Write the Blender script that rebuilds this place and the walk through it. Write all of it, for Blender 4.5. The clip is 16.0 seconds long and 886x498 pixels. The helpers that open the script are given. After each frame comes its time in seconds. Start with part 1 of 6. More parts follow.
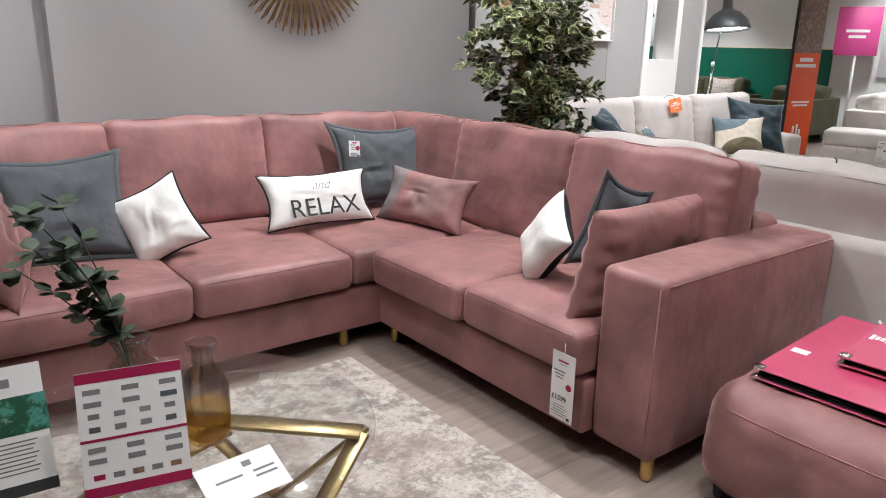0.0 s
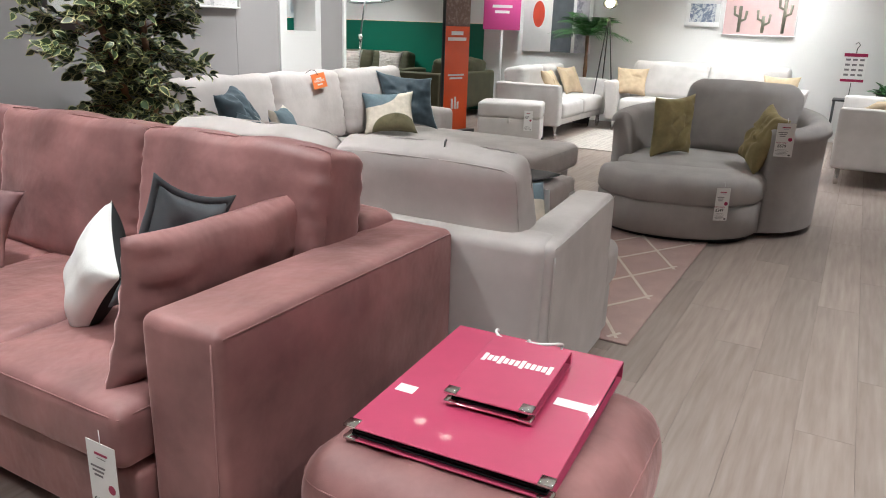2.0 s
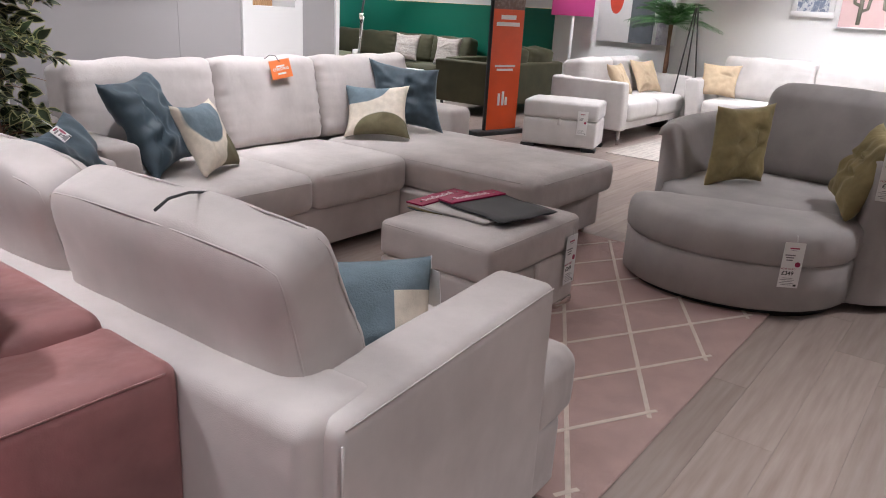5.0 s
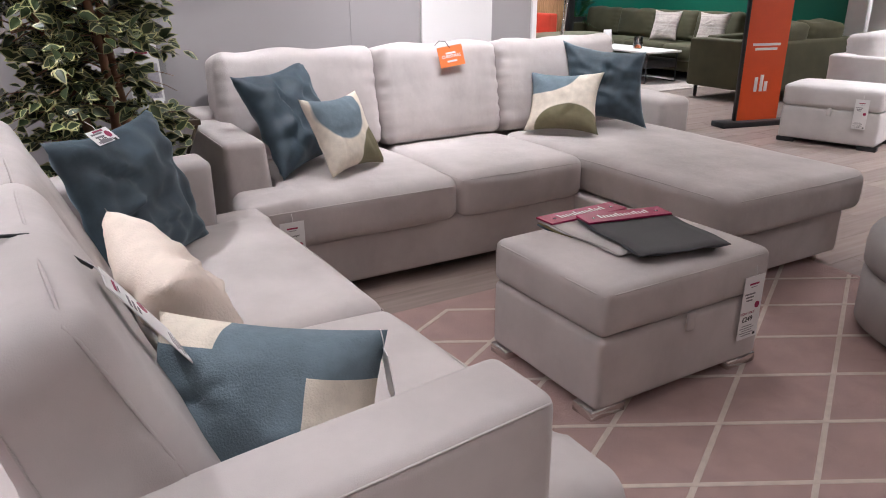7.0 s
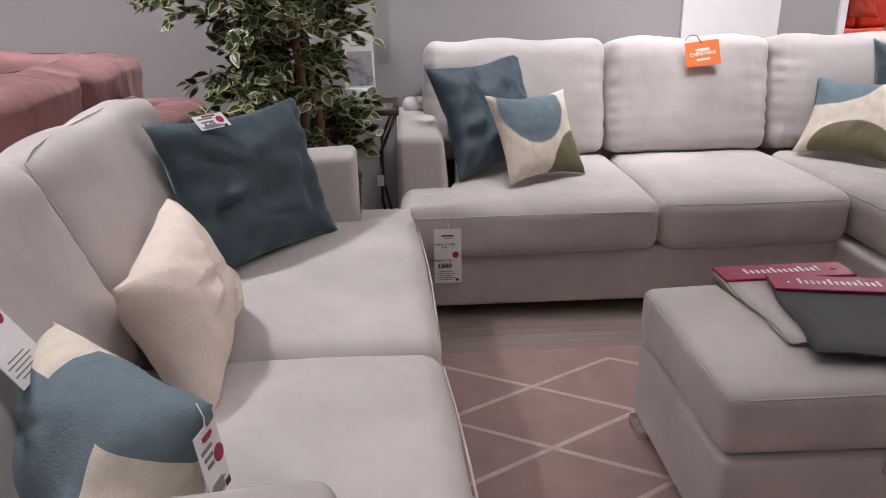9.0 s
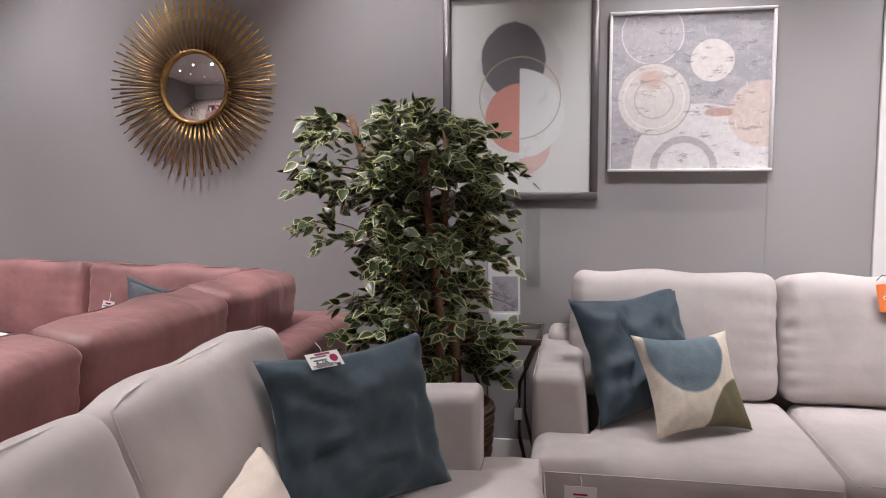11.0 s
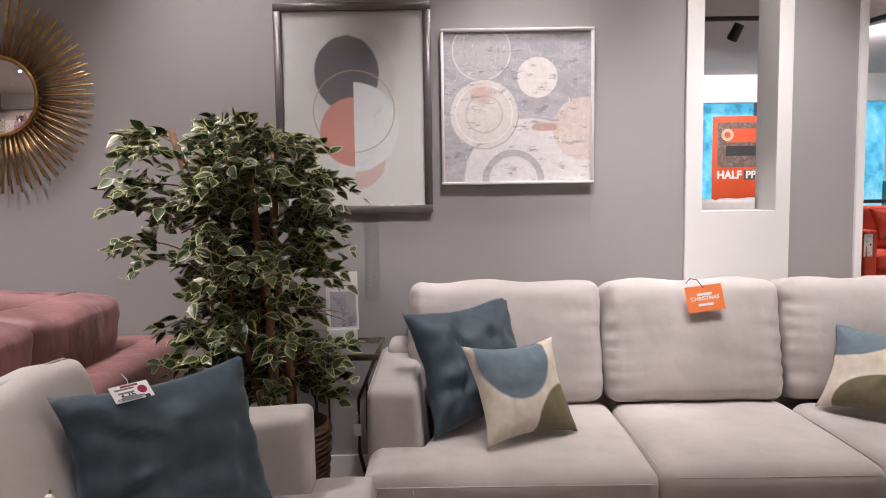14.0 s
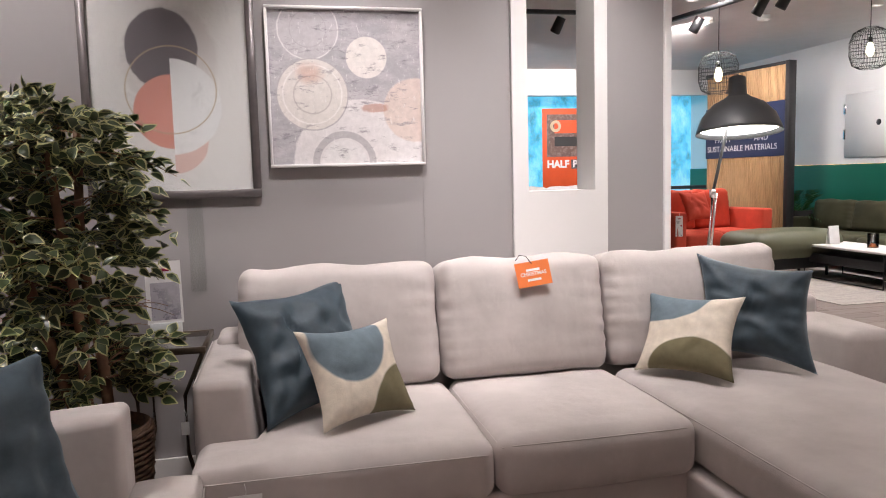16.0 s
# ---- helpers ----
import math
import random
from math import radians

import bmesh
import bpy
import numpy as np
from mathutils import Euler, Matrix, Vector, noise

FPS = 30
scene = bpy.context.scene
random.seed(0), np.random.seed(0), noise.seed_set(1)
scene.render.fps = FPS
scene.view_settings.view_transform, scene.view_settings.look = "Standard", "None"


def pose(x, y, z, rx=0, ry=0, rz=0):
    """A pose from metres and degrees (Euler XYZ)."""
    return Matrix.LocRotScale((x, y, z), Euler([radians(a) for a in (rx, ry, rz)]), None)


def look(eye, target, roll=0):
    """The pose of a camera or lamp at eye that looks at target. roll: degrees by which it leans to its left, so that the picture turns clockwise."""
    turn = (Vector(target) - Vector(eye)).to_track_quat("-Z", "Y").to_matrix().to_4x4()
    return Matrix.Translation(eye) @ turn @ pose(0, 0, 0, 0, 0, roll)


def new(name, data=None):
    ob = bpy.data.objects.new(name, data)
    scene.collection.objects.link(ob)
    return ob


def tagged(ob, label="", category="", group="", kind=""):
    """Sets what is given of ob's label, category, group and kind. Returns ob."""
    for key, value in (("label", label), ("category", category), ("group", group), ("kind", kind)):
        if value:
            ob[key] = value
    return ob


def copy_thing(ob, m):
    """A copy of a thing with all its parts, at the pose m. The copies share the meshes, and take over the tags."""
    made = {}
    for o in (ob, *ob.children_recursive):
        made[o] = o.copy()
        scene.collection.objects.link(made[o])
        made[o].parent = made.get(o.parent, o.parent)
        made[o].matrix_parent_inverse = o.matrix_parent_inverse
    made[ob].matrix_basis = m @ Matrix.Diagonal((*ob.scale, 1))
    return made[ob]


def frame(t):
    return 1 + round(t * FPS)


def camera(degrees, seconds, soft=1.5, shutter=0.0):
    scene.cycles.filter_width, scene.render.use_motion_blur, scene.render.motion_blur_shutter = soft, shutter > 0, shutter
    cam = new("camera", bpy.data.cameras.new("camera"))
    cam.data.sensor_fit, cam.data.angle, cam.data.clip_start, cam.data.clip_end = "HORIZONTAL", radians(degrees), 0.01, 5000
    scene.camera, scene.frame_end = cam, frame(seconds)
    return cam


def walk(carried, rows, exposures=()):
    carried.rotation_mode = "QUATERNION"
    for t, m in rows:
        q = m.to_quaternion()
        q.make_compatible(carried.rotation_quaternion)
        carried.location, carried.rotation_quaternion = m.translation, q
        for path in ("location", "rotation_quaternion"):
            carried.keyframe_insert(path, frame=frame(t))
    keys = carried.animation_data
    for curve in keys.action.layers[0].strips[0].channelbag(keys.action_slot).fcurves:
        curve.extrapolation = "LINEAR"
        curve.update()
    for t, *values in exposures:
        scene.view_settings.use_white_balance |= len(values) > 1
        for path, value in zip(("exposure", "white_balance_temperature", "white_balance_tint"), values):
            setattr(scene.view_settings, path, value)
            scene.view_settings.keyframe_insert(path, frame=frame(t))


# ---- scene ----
cam = camera(62.6, 16.0, soft=1.0)
# the walk: seconds, eye, target, roll
PATH = [
    (0, (-1.965, -3.921, 1.345), (-0.785, -2.401, 0.799), 1.2),
    (0.5, (-1.844, -3.909, 1.331), (-0.506, -2.543, 0.744), 0.5),
    (1, (-1.656, -3.858, 1.321), (-0.152, -2.682, 0.723), 2.2),
    (1.5, (-1.435, -3.804, 1.328), (0.211, -2.83, 0.745), 3.1),
    (2, (-1.21, -3.81, 1.318), (0.467, -2.892, 0.731), 2.0),
    (2.5, (-0.97, -3.841, 1.329), (0.691, -2.891, 0.747), 1.9),
    (3, (-0.773, -3.857, 1.305), (0.875, -2.926, 0.659), 1.9),
    (3.5, (-0.491, -3.801, 1.307), (1.181, -2.907, 0.669), 2.2),
    (4, (-0.289, -3.783, 1.301), (1.352, -2.844, 0.648), 2.2),
    (4.2, (-0.187, -3.785, 1.302), (1.416, -2.783, 0.653), 2.7),
    (6.3, (0.731, -3.733, 1.28), (2.084, -2.411, 0.631), 2.6),
    (6.5, (0.82, -3.748, 1.293), (2.077, -2.339, 0.634), 2.8),
    (7, (1.005, -3.759, 1.28), (1.967, -2.148, 0.586), -0.0),
    (7.5, (1.194, -3.692, 1.266), (1.889, -1.949, 0.574), 0.6),
    (8, (1.394, -3.637, 1.254), (1.808, -1.808, 0.559), -1.4),
    (8.5, (1.611, -3.633, 1.261), (1.747, -1.764, 0.561), 0.4),
    (9, (1.731, -3.59, 1.241), (1.838, -1.721, 0.536), -0.9),
    (9.5, (1.83, -3.504, 1.278), (1.849, -1.615, 0.621), 0.6),
    (10, (1.852, -3.375, 1.299), (1.689, -1.431, 0.856), 0.4),
    (10.2, (1.853, -3.37, 1.32), (1.56, -1.427, 0.95), 0.2),
    (12.3, (1.937, -3.36, 1.376), (1.55, -1.402, 1.25), -0.3),
    (12.5, (1.946, -3.363, 1.388), (1.599, -1.398, 1.254), -0.5),
    (13, (1.965, -3.351, 1.375), (1.721, -1.37, 1.235), -0.6),
    (13.5, (1.985, -3.346, 1.376), (1.875, -1.355, 1.218), -0.7),
    (14, (1.995, -3.338, 1.371), (1.995, -1.346, 1.2), -0.8),
    (14.5, (2.008, -3.334, 1.359), (2.134, -1.346, 1.178), -0.9),
    (15, (2.017, -3.317, 1.353), (2.261, -1.341, 1.164), -0.7),
    (15.5, (2.032, -3.312, 1.352), (2.331, -1.343, 1.168), -1.0),
    (16, (2.045, -3.301, 1.316), (2.465, -1.355, 1.121), -1.5),
]
walk(cam, [(t, look(e, g, r)) for t, e, g, r in PATH], exposures=((0.0, 0.87, 6250, 1), (2.0, 0.78, 6250, -2), (4.0, 0.69, 6200, 4), (7.5, 0.84, 6200, 9), (9.5, 0.6, 6300, 9), (12.5, 0.47, 6550, 11), (16.0, 0.56, 6800, 11)))

# ---- light ----
world = bpy.data.worlds.new("world")
scene.world = world
world.use_nodes = True
sky = world.node_tree.nodes.new("ShaderNodeTexSky")
sky.sky_type, sky.sun_disc = "NISHITA", False
sky.sun_elevation, sky.sun_rotation = radians(12), radians(20)
world.node_tree.links.new(sky.outputs[0], world.node_tree.nodes["Background"].inputs[0])
world.node_tree.nodes["Background"].inputs[1].default_value = 0.12
CEIL = 3.1


def spot(x, y, watts, tx=None, ty=None, tz=0.0, size=104, radius=0.07, z=CEIL - 0.12):
    data = bpy.data.lights.new("spot", "SPOT")
    data.energy, data.spot_size, data.spot_blend, data.shadow_soft_size = watts, radians(size), 0.9, radius
    data.color = (1.0, 0.95, 0.985)
    ob = new("spot_light", data)
    ob.matrix_world = look((x, y, z), (x if tx is None else tx, (y if ty is None else ty) + 0.001, tz))
    return ob


# ceiling spots: place, watts, cone; unseen positions, some added to fill dim areas
SPOTS = [(0.9, -4.3, 75, 84), (-1.6, -2.2, 78), (-0.5, -3.1, 70), (0.15, -1.35, 145), (1.9, -2.75, 26, 90), (3.5, -1.0, 35), (2.2, -5.0, 200, 84), (4.6, -4.4, 95), (6.2, -1.6, 120),
         (8.2, -1.6, 170), (7.6, -4.0, 150), (5.6, 2.4, 170), (8.4, 3.6, 230), (8.0, 0.5, 150), (7.0, 6.2, 200), (-0.6, -5.2, 160), (9.0, -3.0, 150), (6.4, -5.4, 80)]
# unseen tipped spots added to brighten walls, sofas, far room: place, aim, watts
TIPPED = [((-0.9, -1.3), (-0.9, 0.1, 1.0), 72), ((-2.1, -1.3), (-2.1, 0.1, 1.0), 120), ((0.9, -1.3), (1.0, 0.0, 1.1), 45), ((8.4, 0.3), (9.8, 0.6, 1.3), 110), ((4.3, -2.3), (0.95, -2.2, 0.85), 34), ((2.3, -1.25), (2.3, 0.0, 0.9), 85), ((3.4, -1.3), (3.4, 0.0, 0.95), 85),
          ((8.4, -2.4), (9.8, -2.3, 1.4), 90), ((8.6, 3.4), (9.8, 5.0, 2.2), 190), ((7.0, 4.6), (7.2, 8.6, 2.9), 300), ((6.2, 3.6), (8.4, 5.9, 1.9), 150), ((4.6, 5.6), (6.6, 8.6, 1.8), 330), ((7.6, 4.4), (8.8, 6.5, 1.7), 120)]
WASH = [(-0.55, 0.0), (1.0, 0.0), (2.45, 0.0), (3.33, 0.0)]

# ---- materials ----


def nodes_of(name):
    m = bpy.data.materials.new(name)
    m.use_nodes = True
    return m, m.node_tree.nodes, m.node_tree.links, m.node_tree.nodes["Principled BSDF"]


def noise_node(nodes, links, scale, detail=4.0, stretch=(1, 1, 1), rough=0.55):
    tc, mp, nz = nodes.new("ShaderNodeTexCoord"), nodes.new("ShaderNodeMapping"), nodes.new("ShaderNodeTexNoise")
    mp.inputs["Scale"].default_value = stretch
    nz.inputs["Scale"].default_value, nz.inputs["Detail"].default_value, nz.inputs["Roughness"].default_value = scale, detail, rough
    links.new(tc.outputs["Object"], mp.inputs[0])
    links.new(mp.outputs[0], nz.inputs["Vector"])
    return nz


def ramp_node(nodes, links, source, stops):
    r = nodes.new("ShaderNodeValToRGB")
    el = r.color_ramp.elements
    while len(el) < len(stops):
        el.new(0.5)
    for e, (p, c) in zip(el, stops):
        e.position, e.color = p, (*c, 1)
    links.new(source, r.inputs[0])
    return r


def bump_node(nodes, links, bsdf, source, strength, distance):
    b = nodes.new("ShaderNodeBump")
    b.inputs["Strength"].default_value, b.inputs["Distance"].default_value = strength, distance
    links.new(source, b.inputs["Height"])
    links.new(b.outputs[0], bsdf.inputs["Normal"])
    return b


def surface(name, col, rough=0.7, var=0.12, scale=5.0, grain=350.0, bump=0.25, depth=0.001, metal=0.0, sheen=0.0, coat=0.0, stretch=(1, 1, 1), crush=0.0):
    """A plain real surface: blotches and grain round one base colour, with fine relief."""
    m, n, l, b = nodes_of(name)
    nz = noise_node(n, l, scale, 5, stretch)
    lo, hi = [c * (1 - var) for c in col], [min(1, c * (1 + var)) for c in col]
    r = ramp_node(n, l, nz.outputs[0], [(0.3, lo), (0.7, hi)])
    l.new(r.outputs[0], b.inputs["Base Color"])
    fine = noise_node(n, l, grain, 2)
    top = bump_node(n, l, b, fine.outputs[0], bump, depth)
    if crush:
        folds = bump_node(n, l, b, noise_node(n, l, 7.0, 3, (1.0, 1.0, 0.8), 0.5).outputs[0], crush, 0.03)
        l.new(folds.outputs[0], top.inputs["Normal"])
        l.new(top.outputs[0], b.inputs["Normal"])
    b.inputs["Roughness"].default_value, b.inputs["Metallic"].default_value = rough, metal
    if sheen:
        b.inputs["Sheen Weight"].default_value, b.inputs["Sheen Roughness"].default_value = sheen, 0.35
        b.inputs["Sheen Tint"].default_value = (*[min(1, c ** 0.5 * 1.15) for c in col], 1)
    b.inputs["Coat Weight"].default_value = coat
    return m


def glass(name, tint=(1, 1, 1), rough=0.02):
    m, n, l, b = nodes_of(name)
    b.inputs["Base Color"].default_value = (*tint, 1)
    b.inputs["Transmission Weight"].default_value, b.inputs["Roughness"].default_value, b.inputs["IOR"].default_value = 1, rough, 1.45
    return m


def math_node(n, l, op, a, b=None):
    k = n.new("ShaderNodeMath")
    k.operation = op
    for i, v in enumerate((a, b)):
        if v is None:
            continue
        if isinstance(v, (int, float)):
            k.inputs[i].default_value = v
        else:
            l.new(v, k.inputs[i])
    return k.outputs[0]


def pane_glass(name, tint=(0.97, 0.98, 0.975), base=0.025):
    """A thin flat pane: clear, with the gloss of its surface."""
    m, n, l, b = nodes_of(name)
    clear, gloss, mix, edge = n.new("ShaderNodeBsdfTransparent"), n.new("ShaderNodeBsdfGlossy"), n.new("ShaderNodeMixShader"), n.new("ShaderNodeLayerWeight")
    clear.inputs["Color"].default_value = (*tint, 1)
    gloss.inputs["Roughness"].default_value = 0.03
    edge.inputs["Blend"].default_value = 0.5
    rise = math_node(n, l, "POWER", edge.outputs["Facing"], 4.0)
    l.new(math_node(n, l, "MULTIPLY_ADD", rise, 0.6), mix.inputs[0])
    mix.inputs[0].links[0].from_node.inputs[2].default_value = base
    l.new(clear.outputs[0], mix.inputs[1])
    l.new(gloss.outputs[0], mix.inputs[2])
    out = [k for k in n if k.bl_idname == "ShaderNodeOutputMaterial"][0]
    l.new(mix.outputs[0], out.inputs["Surface"])
    n.remove(b)
    return m


def glow(name, col, strength):
    m, n, l, b = nodes_of(name)
    b.inputs["Base Color"].default_value = (*col, 1)
    b.inputs["Emission Color"].default_value, b.inputs["Emission Strength"].default_value = (*col, 1), strength
    return m


FABRIC = surface("oatmeal_chenille", (0.535, 0.49, 0.472), 0.95, 0.15, 3, 500, 0.35, 0.0012, sheen=0.25, crush=0.25)
FABRIC_COOL = surface("silver_grey_weave", (0.62, 0.59, 0.575), 0.95, 0.08, 5, 600, 0.4, 0.0012, sheen=0.15)
FABRIC_GREY = surface("mid_grey_weave", (0.385, 0.36, 0.348), 0.95, 0.10, 5, 600, 0.4, 0.0012, sheen=0.15)
# broad blotches put the velvet's pale sheen patches into the colour
PINK = surface("dusty_pink_velvet", (0.276, 0.13, 0.125), 0.55, 0.33, 4.5, 300, 0.25, 0.001, sheen=1.0, crush=0.4)
OLIVE = surface("olive_velvet", (0.062, 0.06, 0.03), 0.75, 0.2, 4, 300, 0.2, sheen=0.4)
OLIVE_LEATHER = surface("olive_leather", (0.13, 0.135, 0.085), 0.5, 0.1, 5, 200, 0.3)
RED = surface("brick_red_fabric", (0.55, 0.06, 0.03), 0.85, 0.15, 5, 400, 0.3, sheen=0.3)
TEAL = surface("petrol_blue_velvet", (0.038, 0.062, 0.081), 0.62, 0.22, 20, 250, 0.35, sheen=0.85, crush=0.05)
SLATE = surface("slate_blue_linen", (0.088, 0.097, 0.108), 0.9, 0.15, 8, 500, 0.4, sheen=0.2, crush=0.5)
CREAM = surface("cream_boucle", (0.73, 0.63, 0.545), 0.95, 0.06, 20, 170, 0.7, 0.003)
WHITE_COTTON = surface("white_cotton", (0.78, 0.77, 0.75), 0.9, 0.04, 10, 500, 0.3, crush=0.3)
BLACK_COTTON = surface("black_cotton", (0.015, 0.015, 0.017), 0.9, 0.1)
GOLD_FABRIC = surface("ochre_velvet", (0.26, 0.205, 0.09), 0.75, 0.25, 8, 300, 0.2, sheen=0.4, crush=0.6)
TAN_FABRIC = surface("sand_weave", (0.55, 0.43, 0.29), 0.9, 0.12, 10, 300, 0.3)
WALL_GREY = surface("grey_wall_paint", (0.34, 0.325, 0.325), 0.42, 0.03, 1.2, 250, 0.12, 0.0006)
WALL_WHITE = surface("white_wall_paint", (0.76, 0.75, 0.74), 0.6, 0.02, 1.5, 250, 0.1, 0.0006)
WALL_GREEN = surface("emerald_wall_paint", (0.005, 0.14, 0.085), 0.5, 0.05, 1.5, 250, 0.1)
CEILING = surface("ceiling_paint", (0.7, 0.69, 0.68), 0.9, 0.03)
GAP = surface("joint_shadow_gap", (0.19, 0.15, 0.13), 0.9, 0.1)
BRASS = surface("brushed_brass", (0.62, 0.43, 0.17), 0.3, 0.12, 30, 300, 0.1, metal=1.0)
ANTIQUE = surface("antique_brass", (0.45, 0.34, 0.17), 0.35, 0.2, 20, 300, 0.1, metal=1.0)
CHROME = surface("chrome", (0.75, 0.74, 0.73), 0.15, 0.05, metal=1.0)
AGED_GOLD = surface("aged_gold_metal", (0.50, 0.32, 0.13), 0.36, 0.25, 25, 300, 0.1, metal=1.0)
BRONZE = surface("dark_bronze", (0.10, 0.075, 0.055), 0.4, 0.2, 20, metal=0.8)
BLACK = surface("black_metal", (0.02, 0.02, 0.022), 0.45, 0.15)
PAINT_GREY = surface("graphite_lacquer", (0.075, 0.08, 0.085), 0.35, 0.06)
PLASTIC_WHITE = surface("white_plastic", (0.8, 0.8, 0.79), 0.4, 0.02)
CARD = surface("white_card", (0.8, 0.79, 0.78), 0.5, 0.02, 20)
INK = surface("grey_ink", (0.2, 0.19, 0.2), 0.6, 0.1)
INK_BLACK = surface("black_ink", (0.03, 0.03, 0.03), 0.6, 0.1)
MAGENTA = surface("magenta_board", (0.47, 0.055, 0.13), 0.42, 0.05, 12, 300, 0.1, coat=0.15)
MAGENTA_DARK = surface("dark_magenta_print", (0.32, 0.01, 0.07), 0.4, 0.05)
HOT_PINK = surface("hot_pink_print", (0.6, 0.07, 0.27), 0.5, 0.03)
ORANGE = surface("orange_card", (0.85, 0.22, 0.06), 0.5, 0.03)
ORANGE_RED = surface("orange_red_print", (0.72, 0.09, 0.02), 0.45, 0.06, 4)
NAVY = surface("navy_panel", (0.025, 0.035, 0.085), 0.5, 0.06)
OAK = surface("oak_slat", (0.45, 0.28, 0.14), 0.55, 0.18, 6, 120, 0.2, stretch=(8, 8, 1))
BARK = surface("ficus_bark", (0.21, 0.115, 0.068), 0.85, 0.35, 18, 80, 0.5, 0.003)
LEAF = surface("ficus_leaf", (0.038, 0.06, 0.022), 0.36, 0.45, 9, 60, 0.15)
LEAF_EDGE = surface("ficus_leaf_margin", (0.39, 0.39, 0.18), 0.42, 0.25, 9, 60, 0.15)
PALM = surface("palm_leaf", (0.04, 0.14, 0.03), 0.4, 0.4, 9)
EUCALYPTUS = surface("dusty_eucalyptus_leaf", (0.06, 0.085, 0.055), 0.6, 0.35, 12)
WICKER = surface("dark_wicker", (0.11, 0.06, 0.035), 0.6, 0.45, 40, 200, 0.5, 0.003)
SOIL = surface("pot_moss", (0.03, 0.025, 0.015), 0.95, 0.4, 40)
GLASS = glass("clear_glass", (0.99, 0.995, 0.99))
PANE = pane_glass("clear_pane")
GLASS_SMOKE = pane_glass("smoked_glass", (0.84, 0.81, 0.82), 0.09)
AMBER = pane_glass("amber_glass", (0.87, 0.73, 0.42), 0.07)
ACRYLIC = surface("clear_acrylic_edge", (0.6, 0.62, 0.63), 0.2, 0.03)
LAMP_WHITE = glow("lit_lampshade_inside", (1.0, 0.96, 0.92), 10.0)
BULB = glow("lit_bulb", (1.0, 0.8, 0.5), 30.0)
LED = glow("lit_lens", (1.0, 0.93, 0.86), 25.0)
DAYLIGHT, _n, _l, _b = nodes_of("blue_daylight_outside")
_tint = ramp_node(_n, _l, noise_node(_n, _l, 2.2, 8, (1, 1, 0.7), 0.65).outputs[0], [(0.35, (0.03, 0.16, 0.24)), (0.48, (0.09, 0.45, 0.68)), (0.68, (0.36, 0.66, 0.8))])
_l.new(_tint.outputs[0], _b.inputs["Base Color"])
_l.new(_tint.outputs[0], _b.inputs["Emission Color"])
_b.inputs["Emission Strength"].default_value = 0.8

MIRROR, _n, _l, _b = nodes_of("mirror_silver")
_b.inputs["Metallic"].default_value, _b.inputs["Roughness"].default_value = 1.0, 0.02
_b.inputs["Base Color"].default_value = (0.88, 0.88, 0.88, 1)


def board_material(name, by_island):
    """Greyed oak boards: each board its own tone, grain along x."""
    m, n, l, b = nodes_of(name)
    grain = noise_node(n, l, 7, 6, (0.4, 5, 5), 0.55)
    cathedral = n.new("ShaderNodeTexWave")
    cathedral.wave_type, cathedral.bands_direction = "BANDS", "Y"
    cathedral.inputs["Scale"].default_value, cathedral.inputs["Distortion"].default_value = 3.2, 12
    cathedral.inputs["Detail"].default_value, cathedral.inputs["Detail Scale"].default_value = 3, 0.7
    tc, mp = n.new("ShaderNodeTexCoord"), n.new("ShaderNodeMapping")
    mp.inputs["Scale"].default_value = (0.35, 2.2, 1)
    rnd = n.new("ShaderNodeNewGeometry" if by_island else "ShaderNodeObjectInfo")
    value = rnd.outputs["Random Per Island"] if by_island else rnd.outputs["Random"]
    shift = n.new("ShaderNodeVectorMath")
    shift.operation = "SCALE"
    shift.inputs[0].default_value = (13.0, 29.0, 3.0)
    l.new(value, shift.inputs["Scale"])
    add = n.new("ShaderNodeVectorMath")
    l.new(tc.outputs["Object"], add.inputs[0])
    l.new(shift.outputs[0], add.inputs[1])
    l.new(add.outputs[0], mp.inputs[0])
    l.new(mp.outputs[0], cathedral.inputs["Vector"])
    grain_map = grain.inputs["Vector"].links[0].from_node
    l.new(add.outputs[0], grain_map.inputs[0])
    mix = n.new("ShaderNodeMix")
    mix.inputs[0].default_value = 0.92
    l.new(cathedral.outputs["Fac"], mix.inputs[2])
    l.new(grain.outputs[0], mix.inputs[3])
    r = ramp_node(n, l, mix.outputs[0], [(0.22, (0.21, 0.16, 0.138)), (0.5, (0.272, 0.215, 0.188)), (0.78, (0.33, 0.272, 0.242))])
    hsv = n.new("ShaderNodeHueSaturation")
    rng = n.new("ShaderNodeMapRange")
    rng.inputs["To Min"].default_value, rng.inputs["To Max"].default_value = 0.88, 1.12
    l.new(value, rng.inputs["Value"])
    l.new(rng.outputs[0], hsv.inputs["Value"])
    l.new(r.outputs[0], hsv.inputs["Color"])
    l.new(hsv.outputs[0], b.inputs["Base Color"])
    bump_node(n, l, b, grain.outputs[0], 0.05, 0.001)
    b.inputs["Roughness"].default_value = 0.45
    return m


BOARD, BOARD_JOINED = board_material("greyed_oak_board", False), board_material("greyed_oak_boards", True)


